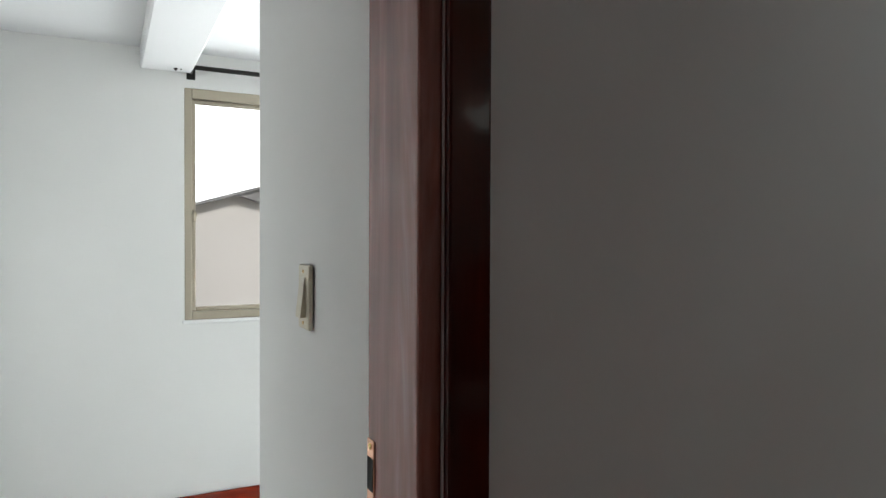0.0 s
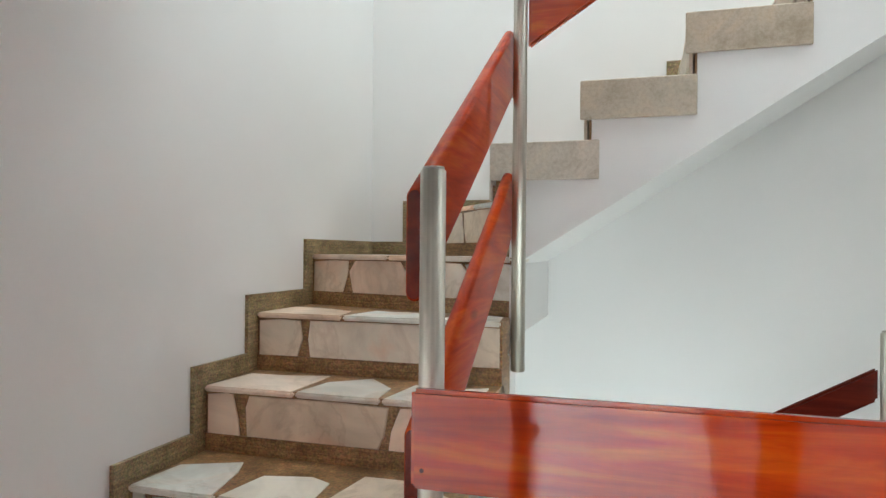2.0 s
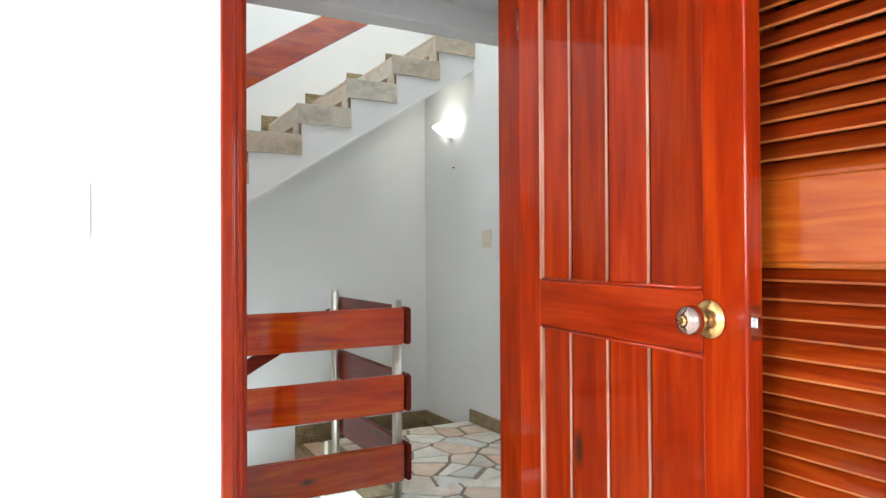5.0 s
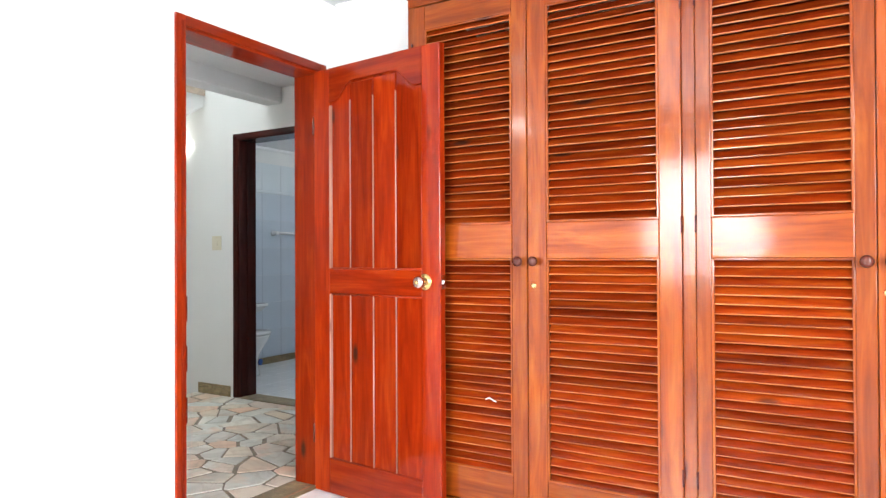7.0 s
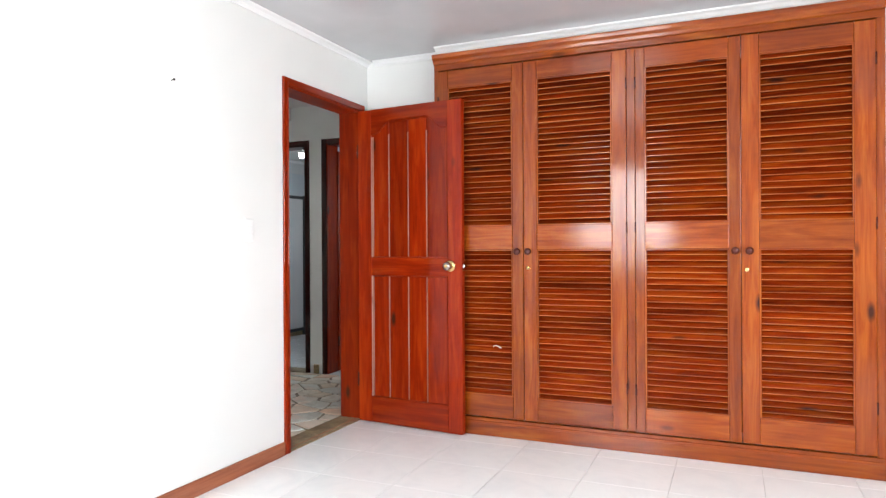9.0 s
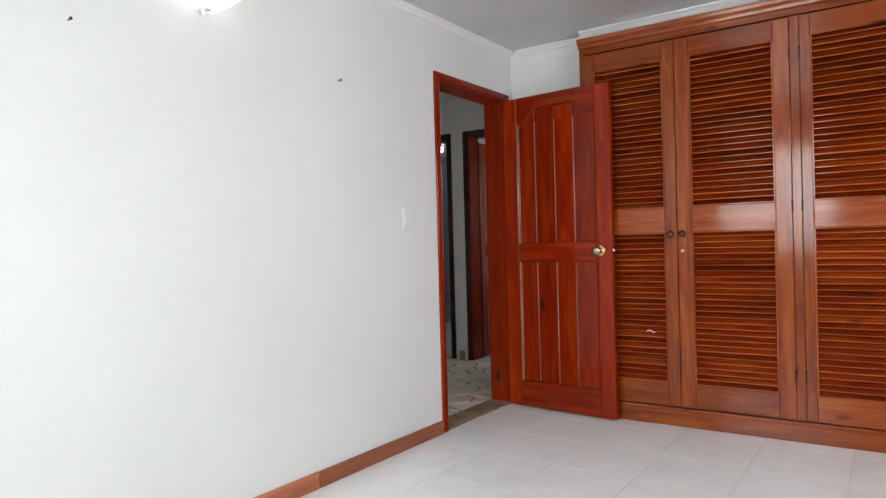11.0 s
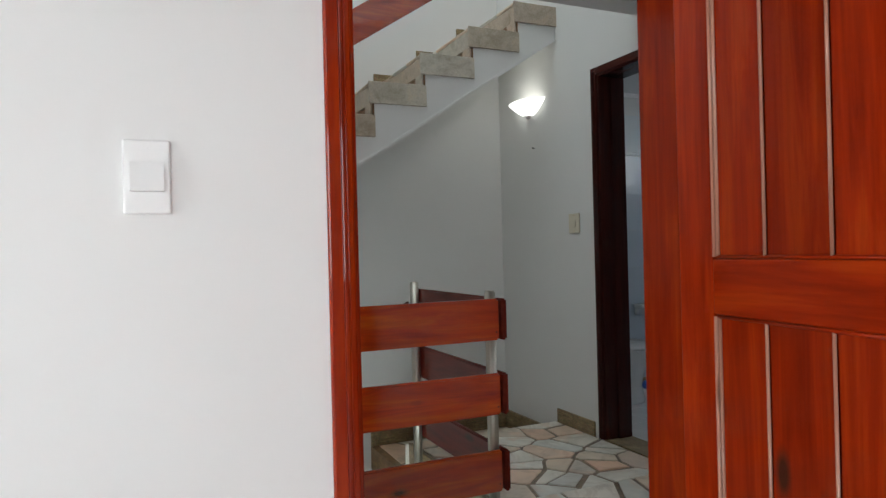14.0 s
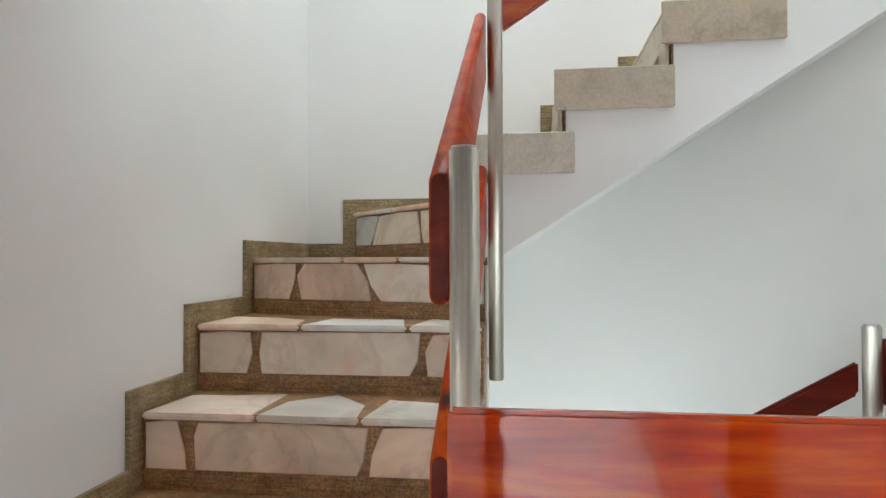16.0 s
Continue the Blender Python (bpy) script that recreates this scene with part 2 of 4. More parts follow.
steel = mat("satin_steel", (0.6, 0.57, 0.51), 0.4, 0.95, build=brushed)
brass = mat("brass", (0.75, 0.5, 0.2), 0.22, 1.0)
knob_metal = mat("bronzed_metal", (0.5, 0.4, 0.35), 0.14, 1.0)
chrome = mat("chrome", (0.75, 0.75, 0.76), 0.15, 1.0)
copper = mat("copper_strike", (0.7, 0.38, 0.25), 0.35, 0.9)
black = mat("black_metal", (0.02, 0.018, 0.016), 0.4, 0.5)
hole = mat("dark_hole", (0.006, 0.005, 0.005), 0.9)
ivory = mat("ivory_plastic", (0.68, 0.63, 0.5), 0.35)
plastic = mat("white_plastic", (0.82, 0.82, 0.81), 0.35)
knob_wood = mat("dark_turned_wood", (0.09, 0.016, 0.008), 0.2)
ceramic = mat("white_ceramic", (0.8, 0.8, 0.79), 0.12)
blue_label = mat("blue_sticker", (0.03, 0.1, 0.4), 0.4)
alu = mat("bronze_aluminium", (0.36, 0.32, 0.25), 0.4, 0.6)
alu_dark = mat("dark_aluminium", (0.05, 0.055, 0.06), 0.4, 0.6)
bath_tile = mat("pale_blue_wall_tile", (0.55, 0.61, 0.68), 0.22, build=paint((0.55, 0.61, 0.68), 0.1))
upper_tile = mat("white_blue_wall_tile", (0.68, 0.73, 0.76), 0.22, build=paint((0.68, 0.73, 0.76), 0.06))
facade = mat("cream_render", (0.88, 0.86, 0.82), 0.8, build=paint((0.88, 0.86, 0.82), 0.06))
clay = mat("roof_edge_cement", (0.42, 0.42, 0.42), 0.8, build=paint((0.42, 0.42, 0.42), 0.3))
earth = mat("ground_outside", (0.25, 0.23, 0.2), 0.9, build=paint((0.25, 0.23, 0.2), 0.3))

glass = bpy.data.materials.new("window_glass")
glass.use_nodes = True
gb = glass.node_tree.nodes["Principled BSDF"]
gb.inputs["Transmission Weight"].default_value, gb.inputs["Roughness"].default_value = 1.0, 0.0
gb.inputs["IOR"].default_value = 1.05


def glowing(name, color, strength, base=(0.85, 0.84, 0.8)):
    m = mat(name, base, 0.4)
    b = m.node_tree.nodes["Principled BSDF"]
    b.inputs["Emission Color"].default_value = (*color, 1)
    b.inputs["Emission Strength"].default_value = strength
    return m


lamp_glass = glowing("lit_frosted_glass", (0.97, 1, 0.93), 2.6)
sky_glow = glowing("overcast_sky", (0.93, 0.97, 1.0), 5.0)
lamp_bulb = glowing("bathroom_bulb", (0.95, 1, 0.97), 14)
bulb_glow = glowing("bulb", (1, 0.97, 0.9), 3)


# ---- mesh helpers ----
def link_mesh(name, bm, material, loc=(0, 0, 0)):
    bmesh.ops.recalc_face_normals(bm, faces=bm.faces)
    me = bpy.data.meshes.new(name)
    bm.to_mesh(me)
    bm.free()
    me.materials.append(material)
    ob = new(name, me)
    ob.location = loc
    return ob


def part(name, bm, material, parent, label="", loc=(0, 0, 0)):
    ob = link_mesh(name, bm, material, loc)
    ob.parent = parent
    return tagged(ob, label=label)


def thing(name, loc, label, category, group="", kind="", turn=0):
    e = new(name)
    e.empty_display_size = 0.05
    e.matrix_world = pose(*loc, 0, 0, turn)
    return tagged(e, label, category, group, kind)


def solid(name, bm, material, label, category, kind="structure", group=""):
    return tagged(link_mesh(name, bm, material), label, category, group, kind)


def box(lo, hi, bevel=0.0, bm=None, segs=1):
    own = bmesh.new()
    r = bmesh.ops.create_cube(own, size=1)
    c = [(a + b) / 2 for a, b in zip(lo, hi)]
    s = [abs(b - a) for a, b in zip(lo, hi)]
    for v in own.verts:
        v.co = Vector([c[i] + v.co[i] * s[i] for i in range(3)])
    if bevel:
        bmesh.ops.bevel(own, geom=own.edges[:], offset=bevel, segments=segs, affect="EDGES", profile=0.5)
    return join(bm, own)


def join(bm, own):
    if bm is None:
        return own
    me = bpy.data.meshes.new("tmp")
    own.to_mesh(me)
    own.free()
    bm.from_mesh(me)
    bpy.data.meshes.remove(me)
    return bm


def tube(p, q, r, r2=None, n=20, bevel=0.0, bm=None):
    own = bmesh.new()
    p, q = Vector(p), Vector(q)
    bmesh.ops.create_cone(own, cap_ends=True, segments=n, radius1=r, radius2=r if r2 is None else r2, depth=(q - p).length)
    turn = (q - p).to_track_quat("Z", "Y").to_matrix().to_4x4()
    bmesh.ops.transform(own, matrix=Matrix.Translation((p + q) / 2) @ turn, verts=own.verts)
    if bevel:
        caps = [e for f in own.faces if len(f.verts) > 4 for e in f.edges]
        bmesh.ops.bevel(own, geom=list(set(caps)), offset=bevel, segments=2, affect="EDGES")
    for f in own.faces:
        f.smooth = len(f.verts) == 4
    return join(bm, own)


def prism(pts, vec, bm=None, bevel=0.0):
    own = bmesh.new()
    vec = Vector(vec)
    a = [own.verts.new(p) for p in pts]
    b = [own.verts.new(Vector(p) + vec) for p in pts]
    own.faces.new(a)
    own.faces.new(b[::-1])
    n = len(pts)
    for i in range(n):
        own.faces.new((a[i], b[i], b[(i + 1) % n], a[(i + 1) % n]))
    if bevel:
        bmesh.ops.recalc_face_normals(own, faces=own.faces)
        bmesh.ops.bevel(own, geom=own.edges[:], offset=bevel, segments=2, affect="EDGES")
    return join(bm, own)


def lathe(profile, n=24, bm=None, axis_matrix=None):
    own = bmesh.new()
    rings = []
    for r, z in profile:
        rings.append([own.verts.new((r * math.cos(2 * math.pi * i / n), r * math.sin(2 * math.pi * i / n), z)) for i in range(n)])
    for a, b in zip(rings, rings[1:]):
        for i in range(n):
            f = own.faces.new((a[i], a[(i + 1) % n], b[(i + 1) % n], b[i]))
            f.smooth = True
    own.faces.new(rings[0][::-1])
    own.faces.new(rings[-1])
    if axis_matrix is not None:
        bmesh.ops.transform(own, matrix=axis_matrix, verts=own.verts)
    return join(bm, own)


def wall(name, lo, hi, holes=(), material=white, label="plain white painted wall"):
    """A wall box with rectangular openings: holes are (a0, a1, z0, z1) along its longer side."""
    ax = 0 if hi[0] - lo[0] > hi[1] - lo[1] else 1
    bm = bmesh.new()
    cuts = sorted({lo[ax], hi[ax], *[h[0] for h in holes], *[h[1] for h in holes]})
    for a, b in zip(cuts, cuts[1:]):
        mid = (a + b) / 2
        spans = sorted((h[2], h[3]) for h in holes if h[0] < mid < h[1])
        z = lo[2]
        for z0, z1 in spans + [(hi[2], hi[2])]:
            if z0 > z + 1e-6:
                l, h = list(lo), list(hi)
                l[ax], h[ax], l[2], h[2] = a, b, z, z0
                box(l, h, bm=bm)
            z = z1
    bmesh.ops.remove_doubles(bm, verts=bm.verts, dist=1e-5)
    return solid(name, bm, material, label, "wall")


# ---- plan ----
LX, RX, BY = -0.80, 2.09, 3.12        # hall: left wall, right wall, back wall
WT = 0.15                             # thickness of the wall between bedroom and hall
BX0, BX1, BY0 = -4.0, 0.94, -3.7      # bedroom
CZ = 2.405                            # bedroom ceiling
RISE = 0.187

# bedroom and hall share the door wall
wall("wall_door_side", (-4.15, 0.0, -0.02), (2.27, WT, 4.9), [(0.03, 0.855, -0.02, 2.075)], label="white painted wall with the bedroom doorway")
wall("wall_bedroom_window", (BX0 - 0.15, BY0 - 0.15, -0.02), (BX0, 0.0, 2.6), [(-1.65, -0.35, 0.85, 2.15)], label="white bedroom wall with a window opening")
wall("wall_bedroom_back", (BX0, BY0 - 0.15, -0.02), (1.6, BY0, 2.6), [(-2.5, -0.5, 0.85, 2.15)], label="white bedroom wall with a window opening")
wall("wall_bedroom_niche", (BX1, -0.565, -0.02), (1.6, 0.0, 2.6))
wall("wall_bedroom_niche_end", (BX1, BY0, -0.02), (1.6, -2.97, 2.6))
wall("wall_wardrobe_back", (1.6, BY0 - 0.15, -0.02), (1.75, 0.0, 2.6))
solid("wall_over_wardrobe", box((0.83, -2.97, 2.3), (0.93, -0.565, 2.6)), white, "white wall strip above the wardrobe", "wall")
solid("ceiling_bedroom", box((BX0, BY0, CZ), (1.6, 0.0, CZ + 0.12)), pvc_ceiling, "glossy pale grey panelled bedroom ceiling", "ceiling")
solid("floor_bedroom", box((BX0, BY0, -0.06), (1.6, 0.0, -0.009)), grout, "white ceramic tiled bedroom floor", "floor")
solid("ground", box((-60, -60, -3.4), (60, 60, -3.3)), earth, "bare ground outside the house", "ground")

# cornice of the bedroom ceiling: a coved strip
def cornice(name, p, q, inward):
    p, q, n = Vector(p), Vector(q), Vector(inward)
    prof = [(0, 0), (0.04, 0), (0.036, -0.008), (0.02, -0.015), (0.011, -0.026), (0.009, -0.034), (0, -0.034)]
    return solid(name, prism([p + n * a + Vector((0, 0, b)) for a, b in prof], q - p), cornice_white, "white moulded ceiling trim", "trim")


cornice("trim_ceiling_door_side", (BX0, -0.001, CZ), (BX1, -0.001, CZ), (0, -1, 0))
cornice("trim_ceiling_niche", (BX1 - 0.001, -0.06, CZ), (BX1 - 0.001, -0.56, CZ), (-1, 0, 0))
cornice("trim_ceiling_wardrobe", (0.83, -0.565, CZ), (0.83, -2.965, CZ), (-1, 0, 0))

# baseboards of the bedroom
solid("baseboard_door_side", box((-1.0, -0.014, -0.003), (-0.003, 0.0, 0.074), 0.003), brown_x, "low red-brown wooden baseboard", "baseboard")
solid("baseboard_door_side_far", box((BX0, -0.0145, -0.003), (-1.002, 0.0, 0.076), 0.003), brown_x, "low red-brown wooden baseboard", "baseboard")
solid("baseboard_niche", box((BX1 - 0.013, -0.56, -0.003), (BX1, -0.002, 0.074), 0.003), brown_y, "low red-brown wooden baseboard", "baseboard")

# hall walls
wall("wall_hall_left", (LX - 0.15, WT, -3.0), (LX, BY, 4.9), [(0.17, 0.935, -0.02, 2.09)], label="white stair wall with a side doorway")
wall("wall_hall_back", (LX - 0.15, BY, -3.0), (2.27, BY + 0.15, 4.9), label="tall white wall behind the stairs")
wall("wall_hall_right", (RX, WT, -3.0), (RX + 0.18, BY, 4.9), [(1.31, 1.985, -0.02, 2.11), (0.36, 1.115, -0.02, 2.11)], label="white hall wall with two doorways")
solid("ceiling_hall", box((LX, WT, 2.45), (RX, 1.48, 2.60)), ceiling_paint, "white painted hall ceiling", "ceiling")
solid("beam_hall", box((LX, 1.48, 2.325), (RX, 1.64, 2.60), 0.006), ceiling_paint, "white plastered beam at the stairwell", "beam")
solid("ceiling_stairwell", box((LX - 0.15, 0.0, 4.9), (2.27, BY + 0.15, 5.05)), ceiling_paint, "white ceiling high over the stairs", "ceiling")
solid("floor_upper_edge", box((LX, WT, 2.6), (RX, 0.5, 2.66)), terrazzo, "upper floor edge", "floor")

# hall floor slab with the well left open
bm = box((LX, 0.0, -0.16), (RX, 1.42, -0.006))
box((1.08, 1.42, -0.16), (RX, 2.46, -0.006), bm=bm)
hall_floor = solid("floor_hall", bm, mortar, "broken white marble floor in brown mortar", "floor")
solid("floor_lower", box((LX, WT, -3.0), (RX, BY, -2.9)), mortar, "lower hall floor", "floor")
# unseen wall, added to hold the lower fill lamp in an opening
wall("wall_lower_hall", (LX, 1.0, -3.0), (RX, 1.12, -0.16), [(-0.45, 1.95, -2.1, -0.4)], label="added unseen lower hall wall with an opening for the fill lamp")
solid("floor_edge_front", box((0.03, 1.405, -0.17), (1.08, 1.43, 0.0), 0.004), skirt_stone, "stone edge of the stairwell", "trim")
solid("floor_edge_side", box((1.068, 1.43, -0.17), (1.092, 2.46, 0.0), 0.004), skirt_stone, "stone edge of the stairwell", "trim")
# skirting of the hall
solid("skirting_right", box((RX - 0.014, 2.055, -0.004), (RX, 2.44, 0.085), 0.003), skirt_stone, "brown stone skirting", "baseboard")
solid("skirting_between_doors", box((RX - 0.014, 1.185, -0.004), (RX, 1.24, 0.085), 0.003), skirt_stone, "brown stone skirting", "baseboard")
solid("skirting_landing_right", box((RX - 0.016, 2.6, -0.2), (RX + 0.01, BY + 0.01, -0.06)), skirt_stone, "brown stone skirting on the lower landing", "baseboard")
solid("skirting_landing_back", box((1.05, BY - 0.016, -0.2), (RX - 0.017, BY + 0.01, -0.06)), skirt_stone, "brown stone skirting on the lower landing", "baseboard")
solid("threshold", box((0.03, -0.001, -0.006), (0.855, WT + 0.02, 0.006), 0.004), skirt_stone, "brown stone door threshold", "threshold")


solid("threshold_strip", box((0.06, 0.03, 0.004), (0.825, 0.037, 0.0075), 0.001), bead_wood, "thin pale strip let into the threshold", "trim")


# ---- broken marble ----
def clip(poly, p, n):
    out = []
    for i, a in enumerate(poly):
        b = poly[(i + 1) % len(poly)]
        da, db = (a[0] - p[0]) * n[0] + (a[1] - p[1]) * n[1], (b[0] - p[0]) * n[0] + (b[1] - p[1]) * n[1]
        if da <= 0:
            out.append(a)
        if da * db < 0:
            s = da / (da - db)
            out.append((a[0] + (b[0] - a[0]) * s, a[1] + (b[1] - a[1]) * s))
    return out


def broken(x0, y0, x1, y1, size, gap, rng, squash=1.0):
    """Irregular pieces that fill a rectangle, with a joint between them."""
    nx, ny = max(1, round((x1 - x0) / (size * squash))), max(1, round((y1 - y0) / size))
    seeds = []
    for i in range(nx):
        for j in range(ny):
            if rng.random() < 0.24:
                continue
            seeds.append((x0 + (i + 0.5 + rng.uniform(-0.46, 0.46)) * (x1 - x0) / nx, y0 + (j + 0.5 + rng.uniform(-0.46, 0.46)) * (y1 - y0) / ny))
    cells = []
    for i, a in enumerate(seeds):
        poly = [(x0, y0), (x1, y0), (x1, y1), (x0, y1)]
        for j, b in enumerate(seeds):
            d = math.hypot(b[0] - a[0], b[1] - a[1])
            if i == j or d > size * 4 * max(1, squash):
                continue
            n = ((b[0] - a[0]) / d, (b[1] - a[1]) / d)
            g = gap * rng.uniform(0.4, 1.9)
            poly = clip(poly, ((a[0] + b[0]) / 2 - n[0] * g / 2, (a[1] + b[1]) / 2 - n[1] * g / 2), n)
            if len(poly) < 3:
                break
        if len(poly) >= 3:
            clean = [p for k, p in enumerate(poly) if math.hypot(p[0] - poly[k - 1][0], p[1] - poly[k - 1][1]) > 0.006]
            if len(clean) >= 3:
                cells.append(clean)
    return cells


def stone(poly, place, normal, thick, parent, offset=(0, 0, 0)):
    """One piece: place maps flat coordinates to the world, the top is slightly chamfered."""
    cx, cy = sum(p[0] for p in poly) / len(poly), sum(p[1] for p in poly) / len(poly)
    c = Vector(place(cx, cy))
    n = Vector(normal)
    own = bmesh.new()
    low = [own.verts.new(Vector(place(*p)) - c) for p in poly]
    top = [own.verts.new(Vector(place(cx + (p[0] - cx) * 0.985, cy + (p[1] - cy) * 0.985)) - c + n * thick) for p in poly]
    own.faces.new(top)
    k = len(poly)
    for i in range(k):
        own.faces.new((low[i], low[(i + 1) % k], top[(i + 1) % k], top[i]))
    return part("stone", own, marble, parent, loc=c - Vector(offset))


# ---- doors ----
def frame_set(name, label, axis, face0, face1, a0, a1, top, mz, mh, width=0.05, proud=0.013, jamb_mat=None, stops=True, over=0.03, lap=0.018, bead=True):
    """Jambs, header and casings of a doorway in a wall between two faces. axis: 0 when the wall runs along x."""
    e = thing(name, ((a0 + a1) / 2 if axis == 0 else (face0 + face1) / 2, (face0 + face1) / 2 if axis == 0 else (a0 + a1) / 2, 0), label, "door frame", kind="structure")
    o = Vector(e.location)

    def put(nm, lo, hi, m, lab=""):
        if axis == 1:
            lo, hi = (lo[1], lo[0], lo[2]), (hi[1], hi[0], hi[2])
        lo, hi = [min(p, q) for p, q in zip(lo, hi)], [max(p, q) for p, q in zip(lo, hi)]
        part(nm, box(Vector(lo) - o, Vector(hi) - o, 0.004, segs=2), m, e, lab)

    jm = jamb_mat or mz
    put("jamb", (a0, face0, 0), (a0 + 0.028, face1, top), jm)
    put("jamb", (a1 - 0.028, face0, 0), (a1, face1, top), jm)
    put("header", (a0 + 0.028, face0 + 0.001, top - 0.028), (a1 - 0.028, face1 - 0.001, top), mh)
    # door stop, a thin raised strip
    stop = face0 + (face1 - face0) * 0.45
    if stops:
        put("door_stop", (a0 + 0.028, stop, 0), (a0 + 0.038, face1 - 0.004, top - 0.03), jm)
        put("door_stop", (a1 - 0.038, stop, 0), (a1 - 0.028, face1 - 0.004, top - 0.03), jm)
    d = 1 if face1 > face0 else -1
    for f, s in ((face0, -d), (face1, d)):
        f2 = f + s * proud
        put("casing", (a0 - over, f, 0), (a0 + lap, f2, top + 0.025), mz)
        put("casing", (a1 - lap, f, 0), (a1 + over, f2, top + 0.025), mz)
        put("head_casing", (a0 + lap, f, top - lap), (a1 - lap, f2 - s * 0.001, top + 0.025), mh)
        if not bead:
            continue
        put("casing_bead", (a0 - 0.006, f2, 0), (a0 + 0.006, f2 + s * 0.002, top), mz)
        put("casing_bead", (a1 - 0.006, f2, 0), (a1 + 0.006, f2 + s * 0.002, top), mz)
    return e


door_1 = frame_set("door_1_frame", "red-brown varnished wooden door frame", 0, 0.0, WT, 0.03, 0.855, 2.075, wood_z, wood_x, stops=False)
part("jamb_lining", box(Vector((0.0485, WT + 0.001, 0)) - door_1.location, Vector((0.066, WT + 0.03, 2.05)) - door_1.location, 0.003, segs=2), wood_z, door_1)
frame_set("door_2_frame", "dark wooden door frame with a worn pale jamb", 1, LX, LX - 0.15, 0.17, 0.935, 2.09, dark_z, dark_y, jamb_mat=worn_z, stops=False, over=0.052, lap=0.0, bead=False)
frame_set("door_3_frame", "dark-stained wooden bathroom door frame", 1, RX, RX + 0.18, 1.31, 1.985, 2.11, dark_z, dark_y)
frame_set("door_4_frame", "dark-stained wooden door frame", 1, RX, RX + 0.18, 0.36, 1.115, 2.11, dark_z, dark_y, jamb_mat=wood_z, stops=False)


def panel_door(name, hinge, turn, label, mz, mx, W=0.775, H=2.015):
    """A leaf of vertical boards in a frame with an arched top rail; local x runs from the hinge, the seen face is -y."""
    e = thing(name, (*hinge, 0.03), label, "door", turn=turn)
    T, L, R = 0.036, 0.105, W - 0.10
    part("panel_core", box((0.01, 0.013, -0.01), (W - 0.01, T - 0.002, H - 0.01)), mz, e)
    part("stile", box((0, 0, -0.022), (L, T, H), 0.004, segs=2), mz, e)
    part("stile", box((R, 0, -0.022), (W, T, H), 0.004, segs=2), mz, e)
    part("bottom_rail", box((L, 0.0005, -0.0215), (R, T - 0.0005, 0.145), 0.004, segs=2), mx, e)
    part("lock_rail", box((L, 0.0005, 0.935), (R, T - 0.0005, 1.05), 0.004, segs=2), mx, e)
    arch = []
    n = 24
    for i in range(n + 1):
        s = i / n
        u = abs(2 * s - 1)
        zz = 1.94 - 0.085 * (0 if u < 0.45 else (0.5 - 0.5 * math.cos(math.pi * min(1, (u - 0.45) / 0.42))))
        arch.append((L + (R - L) * s, 0.0005, zz))
    part("top_rail", prism([(L, 0.0005, H), *arch, (R, 0.0005, H)], (0, T - 0.001, 0)), mx, e)
    # arched bead under the top rail
    bead, rings = bmesh.new(), []
    for x, _, zz in arch:
        rings.append([bead.verts.new((x, 0.002 + 0.0035 * math.cos(0.785 * k), zz - 0.002 + 0.0045 * math.sin(0.785 * k))) for k in range(8)])
    for u, v in zip(rings, rings[1:]):
        for k in range(8):
            bead.faces.new((u[k], u[(k + 1) % 8], v[(k + 1) % 8], v[k])).smooth = True
    part("arch_bead", bead, mx, e)
    edges = [L, *(L + (R - L) * k for k in (0.245, 0.5, 0.74)), R]
    for z0, z1 in ((0.145, 0.935), (1.05, 1.925)):
        for a, b in zip(edges, edges[1:]):
            bm = box((a + 0.003, 0.006, z0), (b - 0.003, 0.014, z1), 0.0025)
            part("board", bm, mz, e)
        for a in edges[1:-1]:
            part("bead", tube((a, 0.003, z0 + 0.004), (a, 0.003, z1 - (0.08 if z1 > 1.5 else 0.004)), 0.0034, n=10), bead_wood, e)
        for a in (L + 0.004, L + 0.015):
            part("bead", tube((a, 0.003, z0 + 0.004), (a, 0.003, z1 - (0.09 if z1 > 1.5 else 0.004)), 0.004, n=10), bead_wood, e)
    for z in (0.149, 0.931, 1.054):
        part("bead", tube((L + 0.012, 0.003, z), (R - 0.004, 0.003, z), 0.0038, n=10), mx, e)
    # knob set on both faces
    for side, y0 in ((-1, 0.0), (1, T)):
        m = Matrix.Translation((W - 0.08, y0, 1.0)) @ pose(0, 0, 0, 90 if side < 0 else -90)
        k = part("knob", lathe([(0.011, 0.0), (0.011, 0.018), (0.014, 0.022), (0.025, 0.034), (0.027, 0.045), (0.024, 0.058), (0.012, 0.063)], axis_matrix=m), knob_metal, e, "round bronzed metal door knob")
        part("rosette", lathe([(0.036, 0.0), (0.036, 0.004), (0.032, 0.009), (0.02, 0.012), (0.013, 0.013)], axis_matrix=m), brass, k, "polished brass rosette")
        part("key_slot", lathe([(0.009, 0.0635), (0.009, 0.066), (0.006, 0.067)], n=16, axis_matrix=m), brass, k)
    latch = part("latch_plate", box((W - 0.0005, 0.007, 0.97), (W + 0.0015, T - 0.007, 1.03)), chrome, e, "small steel latch plate")
    part("latch_bolt", box((W + 0.001, 0.012, 0.992), (W + 0.009, 0.024, 1.01), 0.002), chrome, latch)
    for z in (0.25, 1.75):
        part("hinge", tube((-0.004, 0.002, z - 0.045), (-0.004, 0.002, z + 0.045), 0.006, n=12), knob_wood, e)
    return e


panel_door("panel_door", (0.787, -0.014), -96.1, "open red-brown varnished wooden panel door with brass knob", wood_z, wood_x)
